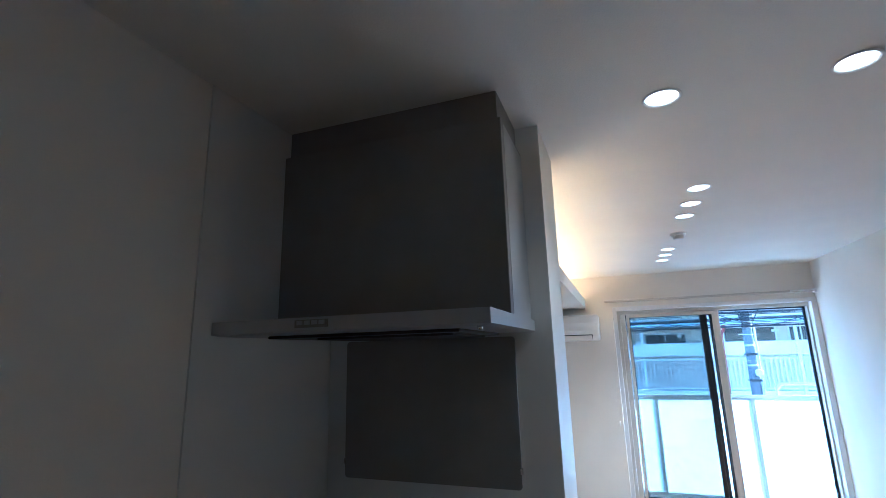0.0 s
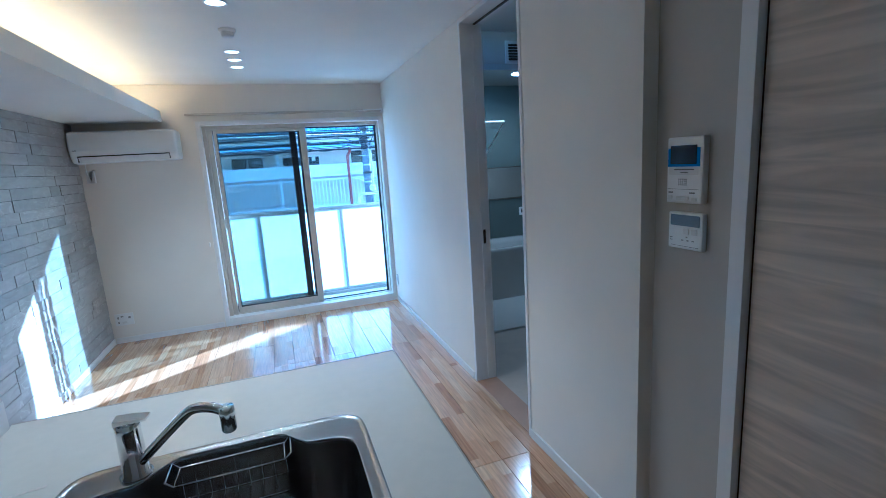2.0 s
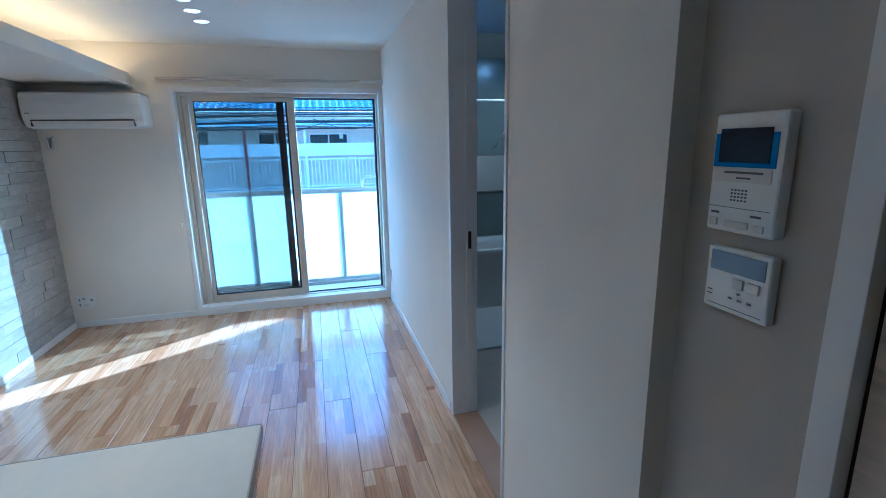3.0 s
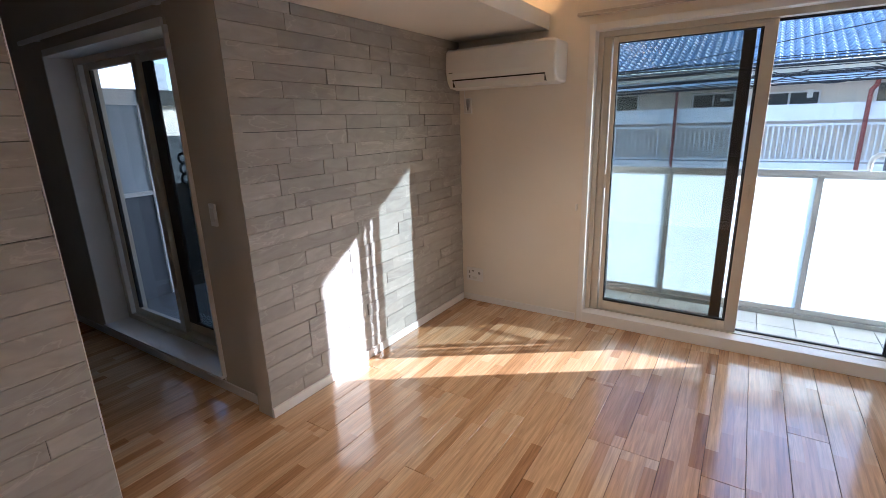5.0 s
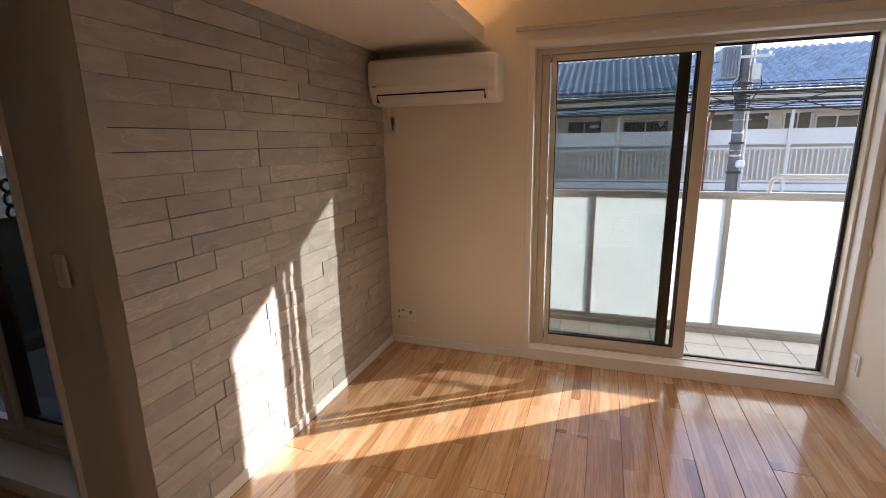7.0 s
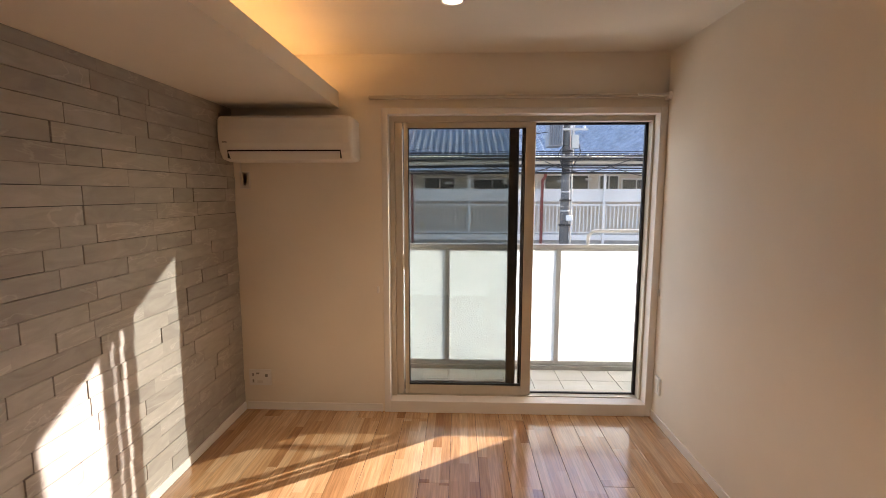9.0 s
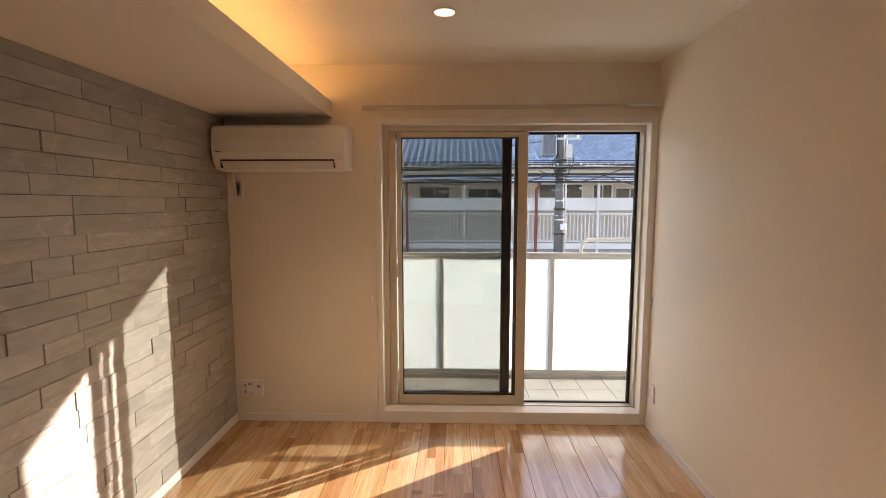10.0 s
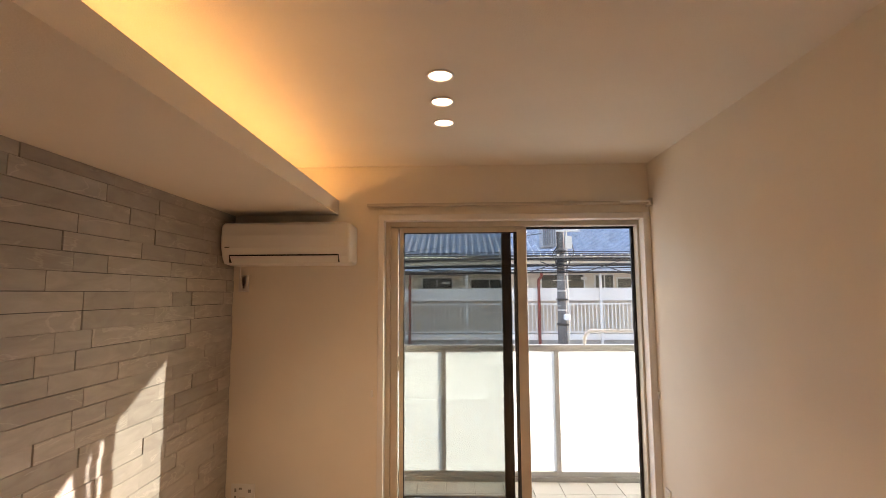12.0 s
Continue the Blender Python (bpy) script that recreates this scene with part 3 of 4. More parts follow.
boxes("net_rail", DARKALU, [(-1.90, -1.86, 3.898, 3.914, 0.13, 1.95), (-1.25, -1.224, 3.898, 3.914, 0.13, 1.95), (-1.86, -1.25, 3.898, 3.914, 0.13, 0.16), (-1.86, -1.25, 3.898, 3.914, 1.92, 1.95)], awin)
ring = tagged(empty("hanger_bracket"), "black looped metal clothes-pole bracket", "bracket")
for z in (1.02, 1.12, 1.22):
    tube("loop", BLACK, [(-3.46, 4.86 + 0.04 * math.cos(a), z + 0.045 * math.sin(a)) for a in [i * math.pi / 6 for i in range(12)]], 0.014, ring, cyclic=True)
box("stem", BLACK, -3.48, -3.46, 4.90, 4.93, 0.9, 1.26, ring)
shed = tagged(empty("neighbour_house"), "pale neighbouring house with an orange shutter", "house")
boxes("wall", OUTWALL, [(-14.0, -8.0, 4.0, 12.0, -3.0, 1.95)], shed)
boxes("roof", FACADE2, [(-14.2, -7.8, 3.8, 12.2, 1.95, 2.15)], shed)
boxes("upper_wall", mat("slate_wall", (0.22, 0.25, 0.30), 0.7), [(-20.0, -15.0, 8.0, 11.0, -3.0, 3.6)], shed)
box("shutter", mat("tan_shutter", (0.45, 0.25, 0.12), 0.6), -8.0, -7.95, 6.75, 7.0, 0.2, 1.5, shed)
box("window", FARGLASS, -8.0, -7.95, 7.05, 7.5, 0.4, 1.4, shed)

# ---------------------------------------------------------------- ceiling fittings
def downlight(x, y):
    d = tagged(empty("downlight"), "round recessed ceiling downlight, lit", "downlight", "ceiling downlights")
    bm = bmesh.new()
    loft(bm, [circle(0, 0, r, z, 28) for r, z in ((0.058, 0.0), (0.0575, -0.003), (0.052, -0.004), (0.047, 0.0), (0.045, 0.004))])
    mesh_ob("ring", bm, PLASTIC, d, smooth=True)
    bm = bmesh.new()
    loft(bm, [circle(0, 0, 0.046, 0.0015, 28), circle(0, 0, 0.03, 0.0005, 28)], cap_end=True)
    mesh_ob("diffuser", bm, LAMPGLOW, d)
    return d


first = downlight(0, 0)
first.matrix_basis = pose(DOWNLIGHTS[0][0], DOWNLIGHTS[0][1], H - 0.002)
for x, y in DOWNLIGHTS[1:]:
    copy_thing(first, pose(x, y, H - 0.002))
for x, y in DOWNLIGHTS:
    lamp = new("downlight_beam", bpy.data.lights.new("downlight_beam", "SPOT"))
    lamp.data.energy = LAMP_W if y > 2 else KITCHEN_W
    lamp.data.color = (1.0, 0.73, 0.45)
    lamp.data.spot_size = radians(104)
    lamp.data.spot_blend = 0.7
    lamp.data.shadow_soft_size = 0.04
    lamp.location = (x, y, H - 0.012)
smoke = tagged(empty("smoke_alarm"), "white round smoke alarm on the ceiling", "smoke alarm")
lathe("base", PLASTIC, 0.80, 3.708, [(0.05, H), (0.05, H - 0.015), (0.047, H - 0.018)], smoke, caps=(False, True))
lathe("sensor", PLASTIC2, 0.80, 3.708, [(0.038, H - 0.018), (0.036, H - 0.036), (0.028, H - 0.042)], smoke, caps=(False, True))

# ---------------------------------------------------------------- air conditioner
ac = tagged(empty("air_conditioner"), "white wall-mounted air conditioner under the dropped ceiling", "air conditioner")


def ac_profile(x, grow=0.0):
    p = [(5.598, 1.715), (5.50, 1.712), (5.42, 1.722), (5.388, 1.765), (5.372, 1.82), (5.37, 1.90), (5.378, 1.968), (5.40, 1.985), (5.598, 1.985)]
    return [(x, y + grow * (1 if y < 5.55 else 0), z - grow * (1 if z > 1.85 else -1)) for y, z in p]


bm = bmesh.new()
loft(bm, [ac_profile(-0.668, 0.02), ac_profile(-0.66, 0.004), ac_profile(-0.65), ac_profile(0.113), ac_profile(0.148, 0.003), ac_profile(0.160, 0.008), ac_profile(0.166, 0.02)], True, True)
bmesh.ops.recalc_face_normals(bm, faces=bm.faces)
mesh_ob("body", bm, PLASTIC, ac)
# black strips stand in for the shade in the slit round the louvre
boxes("outlet_gap_shade", BLACK, [(-0.61, 0.095, 5.3805, 5.40, 1.769, 1.778), (-0.61, -0.606, 5.3845, 5.42, 1.728, 1.770), (0.091, 0.095, 5.3845, 5.42, 1.728, 1.770)], ac)
bm = bmesh.new()
loft(bm, [[(x, 5.3865, 1.766), (x, 5.413, 1.7225), (x, 5.43, 1.73), (x, 5.40, 1.768)] for x in (-0.60, 0.088)], True, True)
bmesh.ops.recalc_face_normals(bm, faces=bm.faces)
mesh_ob("louvre", bm, PLASTIC2, ac)
boxes("badge", INK, [(-0.635, -0.605, 5.3695, 5.373, 1.822, 1.828)], ac)
tube("drain_cord", PLASTIC, [(-0.625, 5.58, 1.72), (-0.632, 5.585, 1.66), (-0.615, 5.585, 1.60), (-0.61, 5.58, 1.56)], 0.004, ac)


# ---------------------------------------------------------------- plates
def wall_plate(name, label, cat, x, y, z, face, w, h, keys):
    """A plate centred at x, y, z whose face looks along face ('-y', '-x' or '+x'); keys: small rectangles (u, v, w, h, material)."""
    e = tagged(empty(name), label, cat)

    def put(n, mtl, u, v, ww, hh, d0, d1, bev):
        if face == "-y":
            return box(n, mtl, x + u - ww / 2, x + u + ww / 2, y - d1, y - d0, z + v - hh / 2, z + v + hh / 2, e, bevel=bev)
        s = -1 if face == "-x" else 1
        a, b = sorted((x + s * d0, x + s * d1))
        return box(n, mtl, a, b, y - s * 0 + u - ww / 2, y + u + ww / 2, z + v - hh / 2, z + v + hh / 2, e, bevel=bev)

    put("plate", PLASTIC, 0, 0, w, h, 0, 0.012, 0.003)
    for u, v, ww, hh, mtl in keys:
        put("insert", mtl, u, v, ww, hh, 0.0115, 0.0145, 0.001)
    return e


wall_plate("wall_socket", "white multi-way wall socket low on the papered wall", "socket", -0.563, YW, 0.235, "-y", 0.155, 0.115,
           [(-0.048, 0.02, 0.012, 0.022, SLOT), (-0.048, -0.025, 0.012, 0.022, SLOT), (-0.015, 0.03, 0.022, 0.012, SLOT), (0.0, -0.03, 0.04, 0.02, PLASTIC2), (0.045, 0.015, 0.02, 0.02, SLOT)])
wall_plate("wall_socket", "white wall socket with a plugged cord under the air conditioner", "socket", -0.605, YW, 1.60, "-y", 0.07, 0.115,
           [(0, 0.0, 0.062, 0.105, PLASTIC2), (0.004, 0.018, 0.03, 0.05, PLASTIC), (0, -0.02, 0.02, 0.03, SLOT)])
wall_plate("wall_switch", "small white plate low on the papered wall beside the window", "switch", XR, 5.50, 0.26, "-x", 0.07, 0.115, [(0, 0, 0.04, 0.08, PLASTIC2)])
wall_plate("wall_socket", "white wall socket on the kitchen wall end", "socket", 0.155, 1.905, 1.075, "+x", 0.07, 0.118,
           [(0, 0.025, 0.03, 0.03, PLASTIC2), (0.0, 0.025, 0.004, 0.012, SLOT), (0, -0.022, 0.03, 0.03, PLASTIC2), (0.0, -0.022, 0.004, 0.012, SLOT)])
wall_plate("wall_switch", "white light switch beside the alcove window", "switch", -1.0, 3.65, 1.06, "-y", 0.05, 0.118, [(0, 0, 0.03, 0.07, PLASTIC2)])

# ---------------------------------------------------------------- intercom and remote panel
ic = tagged(empty("intercom"), "white intercom panel with a blue-filmed dark screen", "intercom")
X = 2.203
box("body", PLASTIC, X - 0.026, X, 1.554, 1.692, 1.368, 1.576, ic, bevel=0.005)
box("film", SCREEN_BLUE, X - 0.0275, X - 0.0262, 1.565, 1.687, 1.484, 1.542, ic)
box("screen", SCREEN_DARK, X - 0.0290, X - 0.0276, 1.576, 1.676, 1.492, 1.550, ic)
box("label_panel", PLASTIC2, X - 0.0272, X - 0.0262, 1.57, 1.682, 1.458, 1.482, ic)
boxes("print", INK, [(X - 0.0276, X - 0.0273, 1.585, 1.662, 1.473, 1.477), (X - 0.0276, X - 0.0273, 1.608, 1.636, 1.464, 1.467),
                     (X - 0.0270, X - 0.0262, 1.58, 1.6, 1.400, 1.404), (X - 0.0270, X - 0.0262, 1.664, 1.682, 1.400, 1.404), (X - 0.0265, X - 0.0262, 1.565, 1.687, 1.4125, 1.4135)], ic)
boxes("speaker", INK, [(X - 0.0268, X - 0.0262, 1.612 + i * 0.007, 1.616 + i * 0.007, 1.425 + j * 0.006, 1.428 + j * 0.006) for i in range(5) for j in range(4)], ic)
boxes("key", PLASTIC2, [(X - 0.029, X - 0.026, 1.602, 1.65, 1.378, 1.390), (X - 0.029, X - 0.026, 1.572, 1.59, 1.376, 1.388), (X - 0.029, X - 0.026, 1.666, 1.684, 1.378, 1.392)], ic, bevel=0.001)
rc = tagged(empty("remote_panel"), "white water-heater remote panel with a dark display", "remote panel")
box("body", PLASTIC, X - 0.020, X, 1.552, 1.685, 1.218, 1.338, rc, bevel=0.004)
box("display", LCD, X - 0.0212, X - 0.0202, 1.562, 1.675, 1.294, 1.330, rc)
boxes("key", PLASTIC2, [(X - 0.0235, X - 0.0198, 1.57, 1.592, 1.268, 1.286), (X - 0.0235, X - 0.0198, 1.601, 1.623, 1.268, 1.286)], rc, bevel=0.001)
boxes("print", INK, [(X - 0.0208, X - 0.0202, 1.582 + i * 0.02, 1.59 + i * 0.02, 1.246, 1.249) for i in range(3)] + [(X - 0.0208, X - 0.0202, 1.666, 1.676, 1.244, 1.246),
       (X - 0.0208, X - 0.0202, 1.666, 1.676, 1.252, 1.254), (X - 0.0208, X - 0.0202, 1.562, 1.672, 1.2275, 1.2285), (X - 0.0208, X - 0.0202, 1.607, 1.613, 1.257, 1.260)], rc)

# ---------------------------------------------------------------- kitchen counter
kc = tagged(empty("kitchen_counter"), "cream worktop peninsula with pale cabinet fronts", "kitchen counter")
SX0, SX1, SY0, SY1, CZ = 0.432, 1.096, 1.215, 1.692, 0.875
CY0, CY1, CX1 = 1.06, 2.075, 1.292
HX0, HX1, HY0, HY1 = SX0 + 0.018, SX1 - 0.018, SY0 + 0.008, SY1 - 0.008
boxes("worktop", WORKTOP, [(-0.652, HX0, CY0, 1.715, CZ - 0.03, CZ), (0.157, HX0, 1.715, CY1, CZ - 0.03, CZ), (HX1, CX1, CY0, CY1, CZ - 0.03, CZ),
                           (HX0, HX1, CY0, HY0, CZ - 0.03, CZ), (HX0, HX1, HY1, CY1, CZ - 0.03, CZ)], kc)
boxes("edge", mat("beige_edge", (0.36, 0.32, 0.27), 0.35), [(0.157, CX1 + 0.002, CY1, CY1 + 0.004, CZ - 0.032, CZ + 0.001), (CX1, CX1 + 0.004, CY0, CY1 + 0.004, CZ - 0.032, CZ + 0.001)], kc)
boxes("body", CABINET, [(0.157, 1.27, 1.95, 2.05, 0.0, CZ - 0.03), (1.25, 1.27, CY0 + 0.03, 1.95, 0.0, CZ - 0.03), (-0.65, 1.25, 1.70, 1.714, 0.06, CZ - 0.03), (-0.65, 1.25, CY0 + 0.04, CY0 + 0.06, 0.0, CZ - 0.03)], kc)
for i in range(4):
    x0 = -0.65 + i * 0.475
    box("front", CABINET, x0 + 0.003, x0 + 0.472, CY0 + 0.015, CY0 + 0.038, 0.09, CZ - 0.035, kc, bevel=0.002)
box("upstand", WORKTOP, -0.65, 0.157, 1.704, 1.7165, CZ, CZ + 0.085, kc, bevel=0.003)
box("guard", DARKENED_STEEL, -0.52, 0.06, 1.697, 1.7035, CZ + 0.022, CZ + 0.082, kc, bevel=0.002)
box("skirting_trim", WORKTOP, 0.155, 0.163, 1.705, CY1 - 0.02, CZ, CZ + 0.085, kc, bevel=0.002)
boxes("print", mat("faint_print", (0.55, 0.48, 0.43), 0.4), [(0.305 + i * 0.012, 0.313 + i * 0.012, 1.672 + 0.002 * i, 1.682 + 0.002 * i, CZ, CZ + 0.0006) for i in range(7)], kc)

# sink
sink = tagged(empty("kitchen_sink"), "stainless steel sink set in the worktop with a wire basket", "sink")
scx, scy, sw, sh = (SX0 + SX1) / 2, (SY0 + SY1) / 2, SX1 - SX0, SY1 - SY0


def sink_loop(grow, z, n=112):
    """Basin outline: round corners, the far edge bulging out between two decks."""
    a, b = sw / 2 - 0.028 + grow, sh / 2 - 0.016 + grow
    pts = []
    for i in range(n):
        t = 2 * math.pi * i / n
        c, d = math.cos(t), math.sin(t)
        k = (abs(c) ** 6 + abs(d) ** 6) ** (-1 / 6)
        px, py = a * c * k, b * d * k
        if py > 0:
            u = max(0.0, min(1.0, (px + 0.19) / 0.09)) * max(0.0, min(1.0, (0.20 - px) / 0.08))
            u = u * u * (3 - 2 * u)
            py *= 1 - 0.072 / b * (1 - u)
        pts.append((scx + px, scy + py, z))
    return pts


def sink_rim(grow, z, n=112):
    pts = []
    for i in range(n):
        t = 2 * math.pi * i / n
        c, d = math.cos(t), math.sin(t)
        k = (abs(c) ** 9 + abs(d) ** 9) ** (-1 / 9)
        pts.append((scx + (sw / 2 + grow) * c * k, scy + (sh / 2 + grow) * d * k, z))
    return pts


bm = bmesh.new()
loft(bm, [sink_rim(0.010, CZ - 0.002), sink_rim(0.010, CZ + 0.003), sink_rim(0.006, CZ + 0.0055), sink_rim(0.002, CZ + 0.0052), sink_rim(-0.003, CZ + 0.002),
          sink_rim(-0.004, CZ + 0.0015), sink_rim(-0.0045, CZ + 0.0015), sink_loop(0.0065, CZ + 0.0015), sink_loop(0.006, CZ + 0.0015), sink_loop(0.003, CZ + 0.003),
          sink_loop(0.001, CZ + 0.001), sink_loop(0.0, CZ - 0.010)])
bmesh.ops.recalc_face_normals(bm, faces=bm.faces)
mesh_ob("flange", bm, STEEL, sink, smooth=True)
# same steel as the flange, its colour lowered for the dark reflection
bm = bmesh.new()
loft(bm, [sink_loop(0.0, CZ - 0.010), sink_loop(-0.003, CZ - 0.03), sink_loop(-0.012, CZ - 0.15), sink_loop(-0.022, CZ - 0.172), sink_loop(-0.05, CZ - 0.184), sink_loop(-0.12, CZ - 0.19)], cap_end=True)
bmesh.ops.recalc_face_normals(bm, faces=bm.faces)
mesh_ob("basin", bm, DARKENED_STEEL, sink, smooth=True)
lathe("strainer", STEEL, scx + 0.03, scy - 0.02, [(0.075, CZ - 0.188), (0.072, CZ - 0.183), (0.055, CZ - 0.186), (0.05, CZ - 0.20)], sink, caps=(False, True))
lathe("drain_hole", BLACK, scx + 0.03, scy - 0.02, [(0.048, CZ - 0.1895), (0.01, CZ - 0.1865)], sink, caps=(False, True))
basket = tagged(empty("wire_basket"), "steel wire drainer basket hanging in the sink", "basket")
bx0, bx1, by0, by1, bz0, bz1 = 0.66, 0.90, 1.58, 1.655, 0.775, 0.86
for z in (bz0, bz1):
    tube("rim", STEEL, [(bx0, by0, z), (bx1, by0, z), (bx1, by1, z), (bx0, by1, z)], 0.0028, basket, smooth_pts=False, cyclic=True)
for i in range(9):
    x = bx0 + (bx1 - bx0) * i / 8
    tube("wire", STEEL, [(x, by0, bz1), (x, by0, bz0), (x, by1, bz0), (x, by1, bz1)], 0.0016, basket, smooth_pts=False)
for x in (bx0, bx1):
    tube("handle", STEEL, [(x, by0, bz1), (x + (-0.016 if x == bx0 else 0.016), by0, bz1 + 0.015), (x + (-0.016 if x == bx0 else 0.016), by1, bz1 + 0.015), (x, by1, bz1)], 0.0028, basket, smooth_pts=False)

# tap
tap = tagged(empty("kitchen_tap"), "chrome single-lever kitchen tap beside the sink", "tap")
lathe("body", CHROME, 0.575, 1.645, [(0.034, CZ), (0.034, CZ + 0.006), (0.027, CZ + 0.012), (0.0255, CZ + 0.11), (0.026, CZ + 0.115), (0.026, CZ + 0.132), (0.022, CZ + 0.137)], tap)
bm = bmesh.new()
loft(bm, [[(0.553, 1.628, CZ + 0.136), (0.553, 1.662, CZ + 0.136), (0.553, 1.662, CZ + 0.148), (0.553, 1.628, CZ + 0.148)],
          [(0.585, 1.624, CZ + 0.138), (0.585, 1.66, CZ + 0.138), (0.585, 1.66, CZ + 0.147), (0.585, 1.624, CZ + 0.147)],
          [(0.622, 1.612, CZ + 0.144), (0.626, 1.642, CZ + 0.144), (0.626, 1.642, CZ + 0.149), (0.622, 1.612, CZ + 0.149)]], True, True)
bmesh.ops.recalc_face_normals(bm, faces=bm.faces)
mesh_ob("lever", bm, CHROME, tap)
tube("spout", CHROME, [(0.585, 1.64, CZ + 0.03), (0.60, 1.632, CZ + 0.045), (0.65, 1.605, CZ + 0.098), (0.70, 1.577, CZ + 0.15), (0.73, 1.562, CZ + 0.176), (0.785, 1.537, CZ + 0.174), (0.799, 1.53, CZ + 0.16)], 0.0115, tap, res=10)
lathe("nozzle", CHROME, 0.799, 1.529, [(0.015, CZ + 0.178), (0.017, CZ + 0.165), (0.016, CZ + 0.125), (0.013, CZ + 0.12)], tap)

# hob
hob = tagged(empty("hob"), "black glass hob set in the cream worktop", "hob")
box("plate", COOKGLASS, -0.56, 0.06, 1.16, 1.64, CZ + 0.0005, CZ + 0.009, hob, bevel=0.004)
box("rim", STEEL, -0.565, 0.065, 1.155, 1.645, CZ, CZ + 0.004, hob, bevel=0.0015)
for x in (-0.40, -0.10):
    tube("ring", HOODEDGE, [(x + 0.09 * math.cos(a), 1.40 + 0.09 * math.sin(a), CZ + 0.0092) for a in [i * math.pi / 8 for i in range(16)]], 0.001, hob, cyclic=True)

# range hood
hood = tagged(empty("range_hood"), "grey steel range hood with a slim silver skirt", "range hood")
box("cover", HOODGREY, -0.652, 0.076, 1.445, 1.715, 2.297, 2.399, hood, bevel=0.001)
box("body", HOODGREY, -0.653, 0.091, 1.42, 1.7165, 1.737, 2.3, hood, bevel=0.002)
# first sheet lightens the hood's side: window light put into its colour
boxes("pale_sheet", HOODEDGE, [(0.0912, 0.0922, 1.45, 1.714, 1.74, 2.29), (-0.10, -0.098, 1.4185, 1.42, 1.75, 1.7505)], hood)
bm = bmesh.new()
hx0, hx1, hy0, hy1 = -0.652, 0.101, 1.165, 1.7165
loft(bm, [[(hx0, hy0 + 0.03, 1.700), (hx1 - 0.02, hy0 + 0.03, 1.700), (hx1 - 0.02, hy1, 1.700), (hx0, hy1, 1.700)],
          [(hx0, hy0, 1.704), (hx1, hy0, 1.704), (hx1, hy1, 1.704), (hx0, hy1, 1.704)],
          [(hx0, hy0, 1.737), (hx1, hy0, 1.737), (hx1, hy1, 1.737), (hx0, hy1, 1.737)]], True, True)
bmesh.ops.recalc_face_normals(bm, faces=bm.faces)
mesh_ob("skirt", bm, HOODEDGE, hood)
box("filter", DARKALU, -0.55, 0.0, 1.26, 1.66, 1.692, 1.7005, hood, bevel=0.003)
box("inner_panel", BLACK, -0.42, -0.03, 1.30, 1.60, 1.686, 1.693, hood, bevel=0.003)
box("key_strip", HOODGREY, -0.39, -0.295, hy0 - 0.0012, hy0 + 0.001, 1.712, 1.731, hood, bevel=0.0005)
boxes("key", HOODEDGE, [(-0.383 + i * 0.021, -0.366 + i * 0.021, hy0 - 0.0028, hy0 - 0.001, 1.719, 1.729) for i in range(4)], hood, bevel=0.0005)
lathe("knob", CHROME, 0.07, 1.19, [(0.006, 1.7), (0.006, 1.694), (0.003, 1.692)], hood, n=12)
plate = tagged(empty("splash_panel"), "matt grey splash panel behind the hob", "splash panel")
bm = bmesh.new()
pr = rrect(-0.270, 1.463, 0.61, 0.452, 0.012, 0)
loft(bm, [[(x, 1.7155, z) for x, z, _ in pr], [(x, 1.706, z) for x, z, _ in pr], [(x, 1.704, z * 0.999 + 0.0015) for x, z, _ in pr]], True, True)
bmesh.ops.recalc_face_normals(bm, faces=bm.faces)
mesh_ob("sheet", bm, HOODGREY, plate)
boxes("clip", STEEL, [(-0.580, -0.573, 1.703, 1.7155, 1.28, 1.298), (0.031, 0.038, 1.703, 1.7155, 1.28, 1.298)], plate, bevel=0.001)

